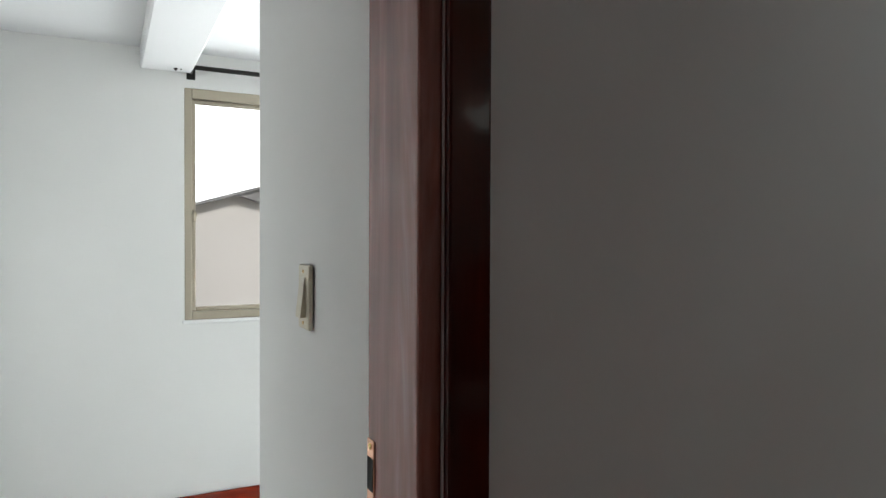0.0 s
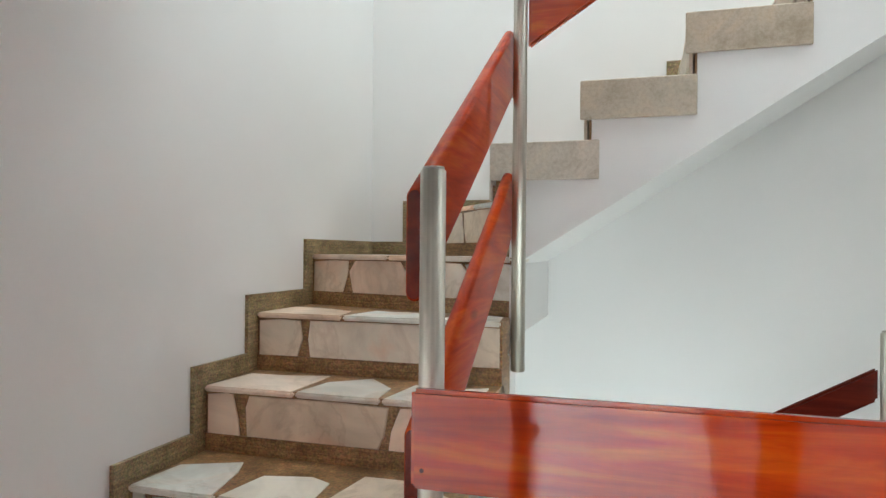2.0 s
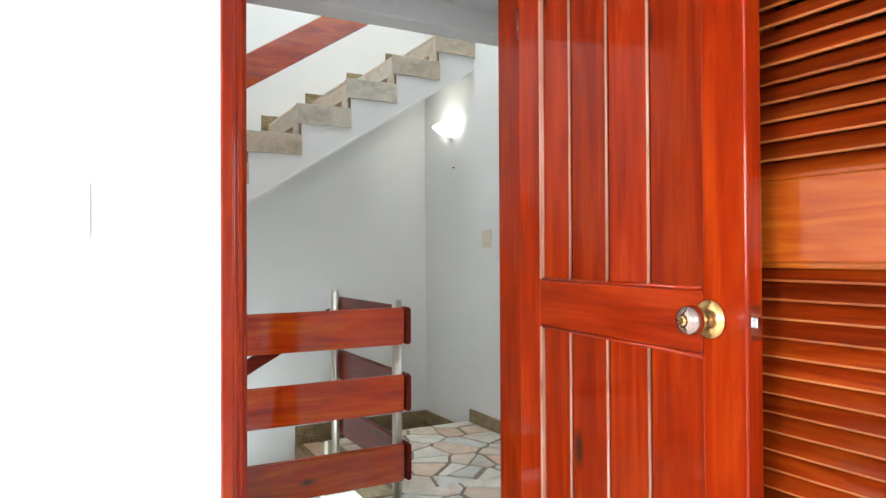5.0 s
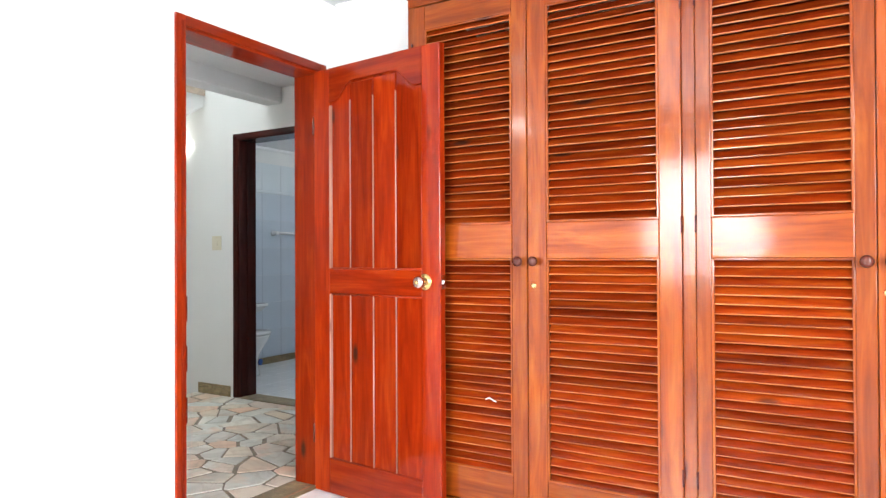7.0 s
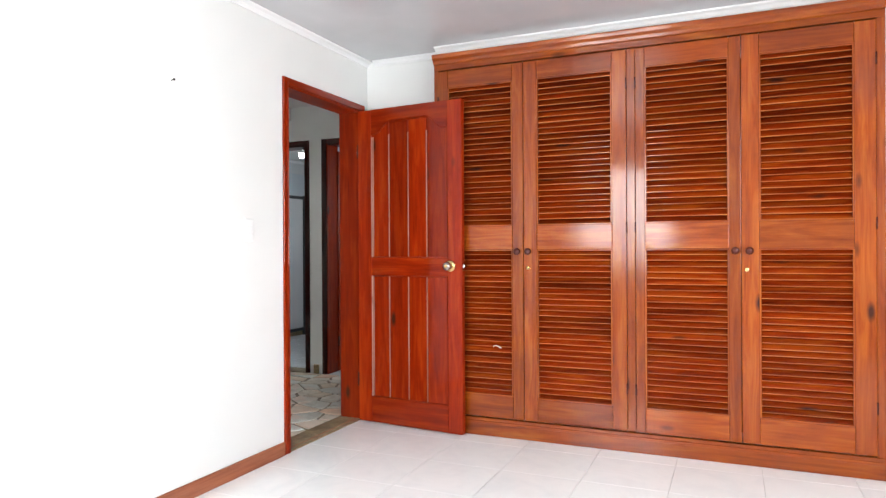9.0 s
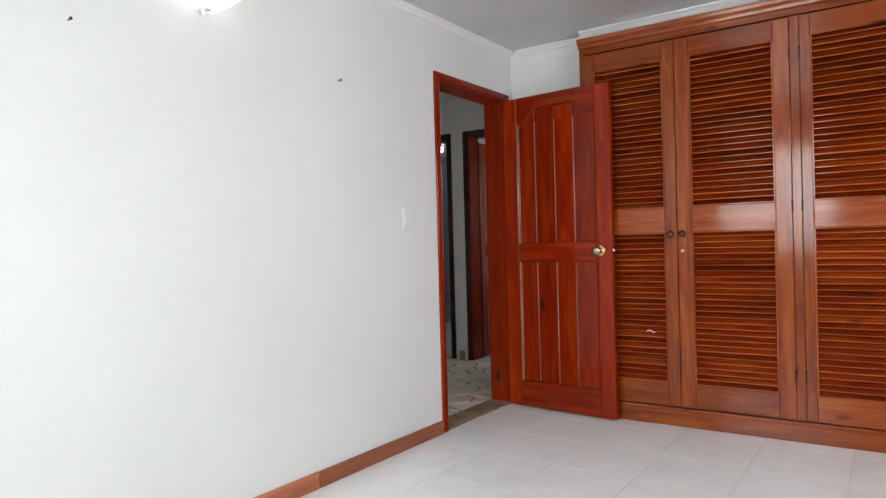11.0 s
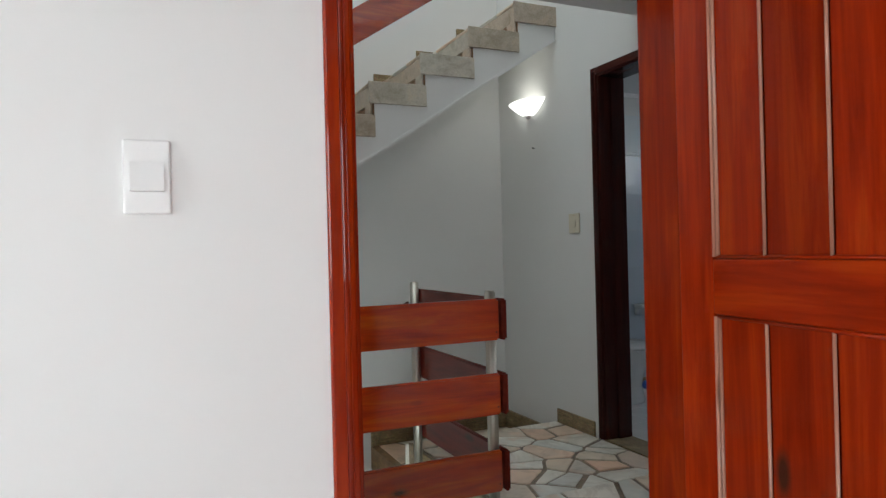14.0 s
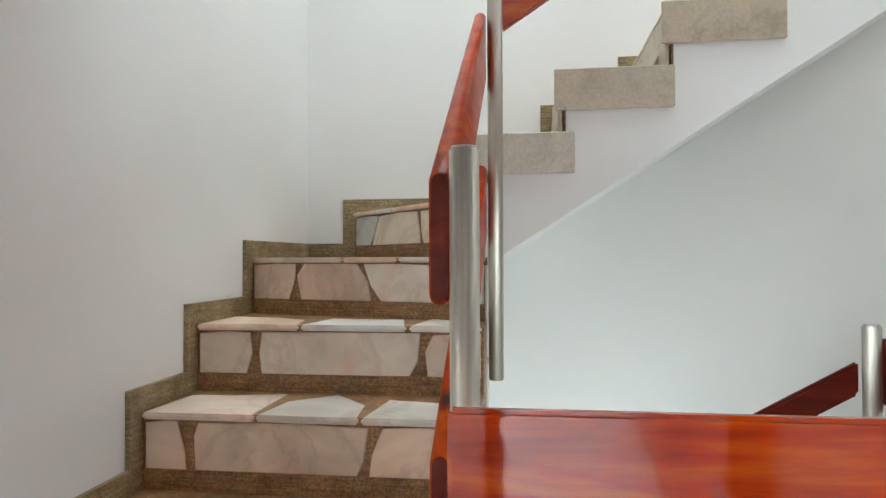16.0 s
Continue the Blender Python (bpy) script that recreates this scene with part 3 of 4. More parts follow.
panel_door("panel_door", (RX + 0.165, 1.075), 4, "open red-brown wooden panel door of a dark room", wood_z, wood_x, W=0.69)

# strike plates
sp = thing("strike_plate", (-0.934, 0.905, 1.04), "copper strike plate on the worn door jamb", "strike plate")
part("plate", box((-0.012, 0, -0.042), (0.011, 0.002, 0.042), 0.0008), copper, sp)
part("slot", box((-0.009, -0.0008, -0.02), (0.009, 0.0025, 0.02)), hole, sp)
for z in (-0.034, 0.034):
    part("screw", tube((0, -0.0015, z), (0, 0.001, z), 0.004, n=10), brass, sp)
sp2 = thing("strike_plate", (0.0585, 0.06, 1.0), "narrow copper strike plate on the door jamb", "strike plate")
part("plate", box((-0.003, -0.006, -0.04), (0.001, 0.006, 0.04), 0.0004), copper, sp2)
part("slot", box((-0.0005, -0.003, -0.016), (0.0014, 0.003, 0.016)), hole, sp2)

# ---- wardrobe ----
WX = 0.79
ward = thing("wardrobe", (WX, -1.64 - 0.125, 0), "built-in wardrobe of orange-brown wood with louvred doors", "wardrobe")
wo = Vector((WX, -1.64, 0))


def wbox(lo, hi, bevel=0.003):
    return box(Vector(lo) - wo, Vector(hi) - wo, bevel, segs=2)


part("side_panel", wbox((WX + 0.012, -0.462, 0.0), (1.58, -0.442, 2.3)), ward_z, ward)
part("side_panel", wbox((WX + 0.012, -2.84, 0.0), (1.58, -2.82, 2.3)), ward_z, ward)
part("back_panel", wbox((1.45, -2.82, 0.0), (1.47, -0.462, 2.3)), dark_z, ward)
part("stile", wbox((WX + 0.002, -0.475, 0.0), (WX + 0.03, -0.442, 2.25)), ward_z, ward)
part("stile", wbox((WX + 0.002, -2.84, 0.0), (WX + 0.03, -2.80, 2.25)), ward_z, ward)
part("mullion", wbox((WX - 0.002, -1.664, 0.112), (WX + 0.03, -1.618, 2.245)), ward_z, ward)
part("base_board", wbox((WX - 0.006, -2.84, -0.002), (WX + 0.028, -0.442, 0.107), 0.005), ward_y, ward)
part("base_moulding", wbox((WX - 0.013, -2.84, 0.072), (WX - 0.005, -0.442, 0.09), 0.003), ward_y, ward)
part("frieze", wbox((WX + 0.001, -2.84, 2.25), (WX + 0.03, -0.442, 2.345)), ward_y, ward)
prof = [(0, 0), (-0.012, 0.004), (-0.016, 0.02), (-0.03, 0.034), (-0.034, 0.05), (-0.034, 0.058), (0, 0.058)]
part("cornice", prism([Vector((WX + a, -2.84, 2.285 + b)) - wo for a, b in prof], (0, 2.398, 0)), ward_y, ward)
part("shelf", wbox((WX + 0.05, -2.82, 1.7), (1.45, -0.462, 1.72)), dark_y, ward)

slat_mesh = {}
tilt = random.Random(5)


def slat(width):
    key = round(width, 3)
    if key not in slat_mesh:
        own = box((-0.0032, -width / 2, -0.023), (0.0032, width / 2, 0.023), 0.0019, segs=1)
        # faces along the lower edge get the painted glint
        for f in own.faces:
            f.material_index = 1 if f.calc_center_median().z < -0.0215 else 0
        bmesh.ops.rotate(own, verts=own.verts, cent=(0, 0, 0), matrix=Matrix.Rotation(radians(42), 3, "Y"))
        me = bpy.data.meshes.new("slat")
        own.to_mesh(me)
        own.free()
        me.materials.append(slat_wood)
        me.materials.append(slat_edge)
        slat_mesh[key] = me
    return slat_mesh[key]


def louvre_door(y0, y1, p0, p1, knob_y, key_y):
    """A door from y0 to y1 (y0 nearer the bedroom door) with louvres from p0 to p1."""
    z0, z1 = 0.116, 2.24
    leaf = bmesh.new()
    for a, b in ((p0, y0), (y1, p1)):
        box(Vector((WX - 0.012, a, z0)) - wo, Vector((WX + 0.012, b, z1)) - wo, 0.004, bm=leaf, segs=2)
    d = part("door", leaf, ward_z, ward, "louvred wardrobe door")
    for a, b in ((z0, 0.25), (1.13, 1.272), (2.135, z1)):
        part("rail", wbox((WX - 0.0115, p1, a), (WX + 0.0115, p0, b), 0.004), ward_y, d)
    for a, b in ((0.25, 1.13), (1.272, 2.135)):
        for yy in (p0 - 0.004, p1 + 0.004):
            part("moulding", wbox((WX - 0.013, yy - 0.005, a), (WX - 0.003, yy + 0.005, b), 0.003), ward_z, d)
        for zz in (a + 0.004, b - 0.004):
            part("moulding", wbox((WX - 0.0135, p1, zz - 0.005), (WX - 0.003, p0, zz + 0.005), 0.003), ward_y, d)
        n = round((b - a) / 0.0332)
        for i in range(n):
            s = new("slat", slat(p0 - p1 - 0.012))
            s.location = Vector((WX + 0.007, (p0 + p1) / 2, a + (i + 0.55) * (b - a) / n)) - wo
            s.rotation_euler = (radians(tilt.uniform(-0.25, 0.25)), radians(tilt.uniform(-1.3, 1.3)), 0)
            s.parent = d
    m = Matrix.Translation(Vector((WX - 0.012, knob_y, 1.118)) - wo) @ pose(0, 0, 0, 0, -90, 0)
    part("knob", lathe([(0.008, 0.0), (0.008, 0.01), (0.012, 0.014), (0.019, 0.022), (0.02, 0.03), (0.015, 0.037), (0.006, 0.04)], axis_matrix=m), knob_wood, d, "dark turned wooden knob")
    if key_y is not None:
        m = Matrix.Translation(Vector((WX - 0.012, key_y, 1.02)) - wo) @ pose(0, 0, 0, 0, -90, 0)
        part("lock", lathe([(0.012, 0.0), (0.012, 0.003), (0.008, 0.005), (0.004, 0.0055)], n=18, axis_matrix=m), brass, d, "small brass lock")
    for zz in (0.35, 1.25, 2.05):
        part("hinge", tube(Vector((WX - 0.014, y1 if knob_y > (y0 + y1) / 2 else y0, zz - 0.03)) - wo, Vector((WX - 0.014, y1 if knob_y > (y0 + y1) / 2 else y0, zz + 0.03)) - wo, 0.004, n=8), knob_wood, d)
    return d


louvre_door(-0.476, -1.022, -0.54, -0.955, -0.99, None)
louvre_door(-1.024, -1.617, -1.105, -1.538, -1.056, -1.05)
louvre_door(-1.665, -2.198, -1.715, -2.140, -2.170, None)
louvre_door(-2.200, -2.799, -2.284, -2.707, -2.237, -2.225)


mark = thing("torn_label", (0.775, -0.982, 0.547), "torn scrap of pale paper stuck on a louvre", "scrap")
own = bmesh.new()
for k in range(5):
    a = -0.6 + 0.35 * k
    tube((0, -0.025 + 0.01 * k, 0.006 * math.sin(a * 3)), (0, -0.015 + 0.01 * k, 0.006 * math.sin((a + 0.35) * 3)), 0.0022, n=6, bm=own)
part("paper", own, cornice_white, mark)

# ---- stairs ----
RF = {1: 1.0, 2: 1.293, 3: 1.586, 4: 1.88, 5: 2.147}
SX = 0.026
stairs = thing("staircase", (-0.4, 1.0, 0), "staircase of broken pale marble and brown terrazzo steps", "staircase")
so = Vector(stairs.location)
rng = random.Random(7)


def step(poly, n, low):
    """A solid step: plan polygon, number, underside."""
    z = n * RISE
    return prism([Vector((x, y, low)) - so for x, y in poly], (0, 0, z - low - 0.02))


def riser_cells(length, z0, z1):
    """Uneven marble pieces in a strip, with mortar wedges between them."""
    cuts, x = [], rng.uniform(0.08, 0.2)
    while x < length - 0.09:
        cuts.append(x)
        x += rng.uniform(0.2, 0.5)
    cells, lo = [], (0.008, 0.008, 0.008)
    h = z1 - z0
    for c in cuts + [length - 0.008]:
        last = c > length - 0.01
        lean = rng.uniform(-0.035, 0.035)
        hi = (c, c, c) if last else (c - lean - rng.uniform(0.004, 0.03), c - rng.uniform(0.002, 0.012), c + lean - rng.uniform(0.004, 0.03))
        m1, m2 = rng.uniform(0.3, 0.7), rng.uniform(0.3, 0.7)
        t1, t2 = rng.uniform(0, 0.007), rng.uniform(0, 0.007)
        cells.append([(lo[0], z0), (hi[0], z0), (hi[1], z0 + h * m1), (hi[2], z1 - t1), ((lo[2] + hi[2]) / 2 + rng.uniform(-0.03, 0.03), z1), (lo[2], z1 - t2), (lo[1], z0 + h * m2)])
        lo = (c - lean + rng.uniform(0.004, 0.03), c + rng.uniform(0.002, 0.012), c + lean + rng.uniform(0.004, 0.03))
    return [q for q in cells if q[1][0] - q[0][0] > 0.03 and q[3][0] - q[5][0] > 0.03]


def riser_stones(p, q, n, parent):
    """Marble pieces and terrazzo foot on the riser face from p to q (plan points)."""
    p, q = Vector((*p, 0)), Vector((*q, 0))
    along = (q - p).normalized()
    out = Vector((along.y, -along.x, 0))
    length = (q - p).length
    zb = (n - 1) * RISE
    foot = prism([p - so + Vector((0, 0, zb + 0.0)), q - so + Vector((0, 0, zb)), q - so + Vector((0, 0, zb + 0.05)), p - so + Vector((0, 0, zb + 0.05))], out * 0.007)
    part("riser_foot", foot, terrazzo, parent, "brown terrazzo strip at the foot of the riser")
    for cell in riser_cells(length, 0.05, RISE - 0.019):
        stone(cell, lambda a, b: p + along * a + Vector((0, 0, zb + b)) + out * 0.0015, out, 0.0045, parent, so)



def tread(poly, n, parent, front):
    """Tread slab with a rounded marble nosing along its front edge and pieces of marble on it."""
    z = n * RISE
    t = part("tread", prism([Vector((x, y, z - 0.02)) - so for x, y in poly], (0, 0, 0.0185)), terrazzo, parent, "brown terrazzo tread with broken marble")
    p, q = Vector((*front[0], 0)), Vector((*front[1], 0))
    along = (q - p).normalized()
    out = Vector((along.y, -along.x, 0))
    length = (q - p).length
    cuts = [0.0, length * rng.uniform(0.3, 0.45), length * rng.uniform(0.6, 0.75), length]
    for a, b in zip(cuts, cuts[1:]):
        d0, d1, dm = rng.uniform(0.12, 0.25), rng.uniform(0.12, 0.25), rng.uniform(0.16, 0.26)
        e0, e1, em = (rng.uniform(0.013, 0.02) for _ in range(3))
        half = (a + b) / 2 + rng.uniform(-0.05, 0.05)
        own = prism([p + along * (a + 0.003) + out * e0, p + along * half + out * em, p + along * (b - 0.003) + out * e1, p + along * (b - 0.003 - rng.uniform(0, 0.04)) - out * d1, p + along * half - out * dm, p + along * (a + 0.003 + rng.uniform(0, 0.04)) - out * d0], (0, 0, 0.017), bevel=0.005)
        c = p + Vector((0, 0, z - 0.0155))
        bmesh.ops.translate(own, verts=own.verts, vec=-p)
        part("stone", own, marble, t, loc=c - so)
    return t


order = [1, 2, 3, 4, 5]
for n in order:
    y0 = RF[n]
    y1 = RF.get(n + 1, 2.30) + 0.03
    low = max(0.0, n * RISE - 0.36) if n < 3 else n * RISE - 0.36
    body = part("step_body", step([(LX, y0), (SX, y0), (SX, y1 if n < 5 else 2.33), (LX, y1 if n < 5 else 2.56)], n, low), terrazzo, stairs)
    riser_stones((LX + 0.012, y0), (SX, y0), n, body)
    tread([(LX, y0 - 0.002), (SX, y0 - 0.002), (SX, y1 if n < 5 else 2.33), (LX, y1 if n < 5 else 2.56)], n, body, ((LX + 0.012, y0), (SX, y0)))
# winders
b6 = part("step_body", prism([Vector((x, y, 0.9)) - so for x, y in [(LX, 2.527), (SX, 2.30), (SX, BY), (LX, BY)]], (0, 0, 6 * RISE - 0.92)), terrazzo, stairs)
riser_stones((LX + 0.012, 2.527), (SX, 2.30), 6, b6)
tread([(LX, 2.525), (SX, 2.298), (SX, BY), (LX, BY)], 6, b6, ((LX + 0.012, 2.527), (SX, 2.30)))
b7 = part("step_body", prism([Vector((x, y, 6 * RISE - 0.02)) - so for x, y in [(-0.58, BY), (-0.01, 2.39), (0.01, 2.39), (0.01, BY)]], (0, 0, RISE)), terrazzo, stairs)
riser_stones((-0.58, BY - 0.012), (-0.01, 2.392), 7, b7)
tread([(-0.58, BY), (-0.012, 2.385), (0.01, 2.385), (0.01, BY)], 7, b7, ((-0.58, BY - 0.012), (-0.01, 2.395)))
# second flight, rising along the back wall
UY = 2.372
XR = {8: -0.05}
for n in range(9, 16):
    XR[n] = 0.255 + 0.312 * (n - 9)
for n in range(8, 15):
    x0, x1 = XR[n], XR[n + 1] + 0.03
    body = part("step_body", box(Vector((x0, UY + 0.02, n * RISE - (0.2 if n == 8 else 0.14))) - so, Vector((x1, BY, n * RISE - 0.02)) - so), terrazzo, stairs)
    if n == 8:
        riser_stones((x0, BY - 0.012), (x0, UY + 0.006), n, body)
    else:
        part("riser_plate", box((-0.016, 0, 0.064), (0.006, BY - UY - 0.02, RISE - 0.02), 0.003), plate_stone, body, "beige stone riser plate", loc=Vector((x0, UY + 0.002, (n - 1) * RISE)) - so)
        part("riser_foot", box((-0.002, 0, 0), (0.005, BY - UY - 0.02, 0.066)), terrazzo, body, loc=Vector((x0, UY + 0.004, (n - 1) * RISE - 0.002)) - so)
    tread([(x0 - 0.002, UY + 0.002), (x1 - 0.032, UY + 0.002), (x1 - 0.032, BY), (x0 - 0.002, BY)], n, body, ((x0, BY - 0.012), (x0, UY + 0.002)))
    part("return_plate", box((-0.0185, 0, 0), (-0.008, 0.1, RISE - 0.12), 0.002), plate_stone, body, "beige stone return of the riser", loc=Vector((x0, UY + 0.002, (n - 1) * RISE)) - so)
    plate = box((0, -0.012, 0), (XR[n + 1] - x0 + 0.035, 0.0, 0.1235), 0.003)
    part("side_plate", plate, plate_stone, body, "beige stone plate on the side of the step", loc=Vector((x0 - 0.03 if n > 8 else 0.08 - 0.03, UY, n * RISE - 0.124)) - so) if n > 8 else part("side_plate", box((0, -0.012, 0), (0.35, 0.0, 0.1235), 0.003), plate_stone, body, loc=Vector((-0.065, UY, n * RISE - 0.124)) - so)
# white stringers with a sloping underside
zs = lambda x: 1.182 + (x - 0.154) * 0.635
up = [(SX, UY + 0.004, zs(SX)), (2.08, UY + 0.004, zs(2.08))]
for n in range(14, 8, -1):
    up += [(XR[n + 1] + 0.004, UY + 0.004, n * RISE - 0.025), (XR[n] + 0.004, UY + 0.004, n * RISE - 0.025)]
up += [(XR[9] + 0.004, UY + 0.004, 8 * RISE - 0.025), (SX, UY + 0.004, 8 * RISE - 0.025)]
part("stringer", prism([Vector(p) - so for p in up], (0, BY - UY - 0.006, 0)), white, stairs, "white plastered underside of the upper flight")
part("stringer_bead", prism([Vector(p) - so for p in [(SX, UY - 0.006, zs(SX)), (2.08, UY - 0.006, zs(2.08)), (2.08, UY - 0.006, zs(2.08) + 0.02), (SX, UY - 0.006, zs(SX) + 0.02)]], (0, 0.012, 0)), white, stairs)
lowp = [(SX - 0.004, 0.93, -0.01), (SX - 0.004, 1.0, -0.01), (SX - 0.004, 2.29, 0.70)]
for n in (5, 4, 3, 2, 1):
    lowp += [(SX - 0.004, RF.get(n + 1, 2.286) + 0.004, n * RISE - 0.025), (SX - 0.004, RF[n] + 0.004, n * RISE - 0.025)]
part("stringer", prism([Vector(p) - so for p in lowp[1:]], (LX - SX + 0.006, 0, 0)), white, stairs, "white plastered underside of the lower flight")
part("stringer", box(Vector((LX + 0.002, UY - 0.03, 0.865)) - so, Vector((SX - 0.0035, BY - 0.002, 0.905)) - so), white, stairs, "white plastered underside of the winders")
part("stringer", box(Vector((0.0, UY + 0.005, 0.9)) - so, Vector((SX + 0.001, BY - 0.002, 8 * RISE - 0.15)) - so), white, stairs, "white side of the winders")

part("stringer", box(Vector((SX - 0.003, 2.262, 0.575)) - so, Vector((SX + 0.0026, 2.35, 6 * RISE - 0.024)) - so), white, stairs, "white side of the winders")
part("stringer", box(Vector((SX - 0.003, 2.35, 0.866)) - so, Vector((SX + 0.0026, BY - 0.003, 6 * RISE - 0.024)) - so), white, stairs, "white side of the winders")

# stepped stone skirting on the walls
def skirt(name, boxes):
    bm = bmesh.new()
    for lo, hi in boxes:
        box(lo, hi, bm=bm)
    return solid(name, bm, skirt_stone, "stepped olive-brown stone skirting", "skirting")


bx = []
ys = [RF[n] for n in order] + [2.527]
for n, (y0, y1) in enumerate(zip(ys, ys[1:]), 1):
    bx.append(((LX + 0.0005, y0 - 0.06, n * RISE), (LX + 0.013, y1 - 0.06, n * RISE + 0.06)))
    bx.append(((LX + 0.0005, y0 - 0.06, (n - 1) * RISE), (LX + 0.013, y0 - 0.0005, n * RISE)))
bx.append(((LX + 0.0005, 2.467, 5 * RISE), (LX + 0.013, 2.526, 6 * RISE)))
bx.append(((LX + 0.0005, 2.467, 6 * RISE), (LX + 0.013, BY - 0.013, 6 * RISE + 0.06)))
skirt("skirting_stairs_left", bx)
bx = [((LX + 0.013, BY - 0.013, 6 * RISE), (-0.64, BY - 0.0005, 6 * RISE + 0.06)), ((-0.64, BY - 0.013, 6 * RISE), (-0.582, BY - 0.0005, 7 * RISE + 0.06)),
      ((-0.582, BY - 0.013, 7 * RISE), (XR[8] - 0.06, BY - 0.0005, 7 * RISE + 0.06))]
for n in range(8, 15):
    bx.append(((XR[n] - 0.06, BY - 0.013, (n - 1) * RISE), (XR[n], BY - 0.0005, n * RISE)))
    bx.append(((XR[n] - 0.06, BY - 0.013, n * RISE), (XR[n + 1] - 0.06, BY - 0.0005, n * RISE + 0.06)))
skirt("skirting_stairs_back", bx)

# flight down: one step to a landing, then down to the left
down = thing("lower_staircase", (1.6, 2.8, -0.187), "lower flight of brown terrazzo and marble steps", "staircase")
so2 = Vector(down.location)
part("landing", box(Vector((1.05, 2.46, -0.34)) - so2, Vector((RX, BY, -0.187)) - so2), terrazzo, down)
for cell in broken(1.1, 2.49, RX - 0.02, BY - 0.02, 0.2, 0.02, rng):
    stone(cell, lambda a, b: (a, b, -0.188), (0, 0, 1), 0.004, down, so2)
part("riser", box(Vector((1.05, 2.452, -0.19)) - so2, Vector((RX, 2.466, -0.006)) - so2), marble, down)
for i in range(1, 9):
    part("step_body", box(Vector((1.05 - 0.29 * i, 2.40, -RISE * (i + 1) - 0.2)) - so2, Vector((1.05 - 0.29 * (i - 1), BY, -RISE * (i + 1))) - so2), marble if i % 3 else terrazzo, down)

# ---- railings ----
def plank(p, q, h, t, out, name="plank", parent=None, label="", wood=None):
    """A board of height h (vertical) and thickness t from p to q (bottom edge), pushed out along out; upright rounded ends."""
    p, q, out = Vector(p), Vector(q), Vector(out)
    o = Vector(parent.location)
    own = prism([p - o, q - o, q - o + Vector((0, 0, h)), p - o + Vector((0, 0, h))], out * t, bevel=0.0075)
    ob = part(name, own, wood or (rail_y if abs(out.x) > 0.5 else rail_x), parent, label)
    return ob


def round_plank(p, q, h, t, parent):
    """A sloping board with fully rounded edges; p and q lie on its lower centre line."""
    p, q, o = Vector(p), Vector(q), Vector(parent.location)
    rad, prof = t / 2, []
    for k in range(9):
        a = math.pi * k / 8
        prof.append((rad * math.cos(a), h - rad + rad * math.sin(a)))
    for k in range(9):
        a = math.pi + math.pi * k / 8
        prof.append((rad * math.cos(a), rad + rad * math.sin(a)))
    own = bmesh.new()
    mid = [e + Vector((0, s * 0.004, 0)) for e, s in ((p, 1), (q, -1))]
    rings = [[own.verts.new(c - o + Vector((x * k, 0, h / 2 + (z - h / 2) * (1 - (1 - k) * 0.2)))) for x, z in prof] for c, k in ((p, 0.8), (mid[0], 1), (mid[1], 1), (q, 0.8))]
    n = len(prof)
    for u, v in zip(rings, rings[1:]):
        for k in range(n):
            own.faces.new((u[k], u[(k + 1) % n], v[(k + 1) % n], v[k])).smooth = True
    own.faces.new(rings[0])
    own.faces.new(rings[-1])
    ob = part("plank", own, rail_y, parent)
    # end faces take the shade-toned maroon, darker than the plank's sides
    ob.data.materials.append(shade_maroon_y)
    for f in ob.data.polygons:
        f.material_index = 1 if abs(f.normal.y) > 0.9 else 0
    return ob


def post(parent, x, y, z0, z1, r=0.0235):
    o = Vector(parent.location)
    k = part("post", tube(Vector((x, y, z0)) - o, Vector((x, y, z1)) - o, r, n=28, bevel=0.003), steel, parent, "round satin steel post")
    part("end_cap", tube(Vector((x, y, z1 - 0.001)) - o, Vector((x, y, z1 + 0.004)) - o, r - 0.003, n=28, bevel=0.0015), steel, k)
    return k


rail = thing("landing_railing", (0.55, 1.38, 0), "landing railing of red wooden planks on steel posts", "railing")
post(rail, 0.052, 1.378, 0.0, 1.29)
post(rail, 1.05, 1.378, -0.15, 0.928)
post(rail, 1.05, 2.26, -0.15, 0.935)
for z in (0.725, 0.41, 0.085):
    plank((0.03, 1.352, z), (1.066, 1.352, z), 0.175, 0.026, (0, -1, 0), parent=rail)
    plank((1.0755, 1.318, z), (1.0755, 2.285, z), 0.175, 0.024, (1, 0, 0), parent=rail, wood=shade_maroon_y)
    for x in (0.052, 1.05):
        part("screw", tube(Vector((x, 1.3255, z + 0.035)) - Vector(rail.location), Vector((x, 1.3245, z + 0.035)) - Vector(rail.location), 0.004, n=12), knob_wood, rail)

srail = thing("stair_railing", (0.05, 2.24, 0.78), "stair railing of sloping red planks on steel posts", "railing")
post(srail, 0.055, 2.24, 0.776, 3.2, 0.0215)
part("peg", tube(Vector((0.055, 2.24, 0.83)) - Vector(srail.location), Vector((SX - 0.02, 2.24, 0.83)) - Vector(srail.location), 0.009, n=12), steel, srail)
SL = 0.645
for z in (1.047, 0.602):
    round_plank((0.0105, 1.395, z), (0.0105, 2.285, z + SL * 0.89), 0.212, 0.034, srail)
plank((0.07, 2.295, 1.78), (2.0, 2.295, 1.78 + 0.65 * 1.93), 0.197, 0.026, (0, 1, 0), parent=srail)
drail = thing("lower_railing", (1.0, 2.31, 0.8), "sloping dark red plank rail of the lower flight", "railing")
plank((-0.7, 2.285, -0.223), (1.03, 2.285, 0.746), 0.09, 0.024, (0, 1, 0), parent=drail, wood=shade_maroon_x)
post(drail, -0.4, 2.27, -1.0, 0.2)


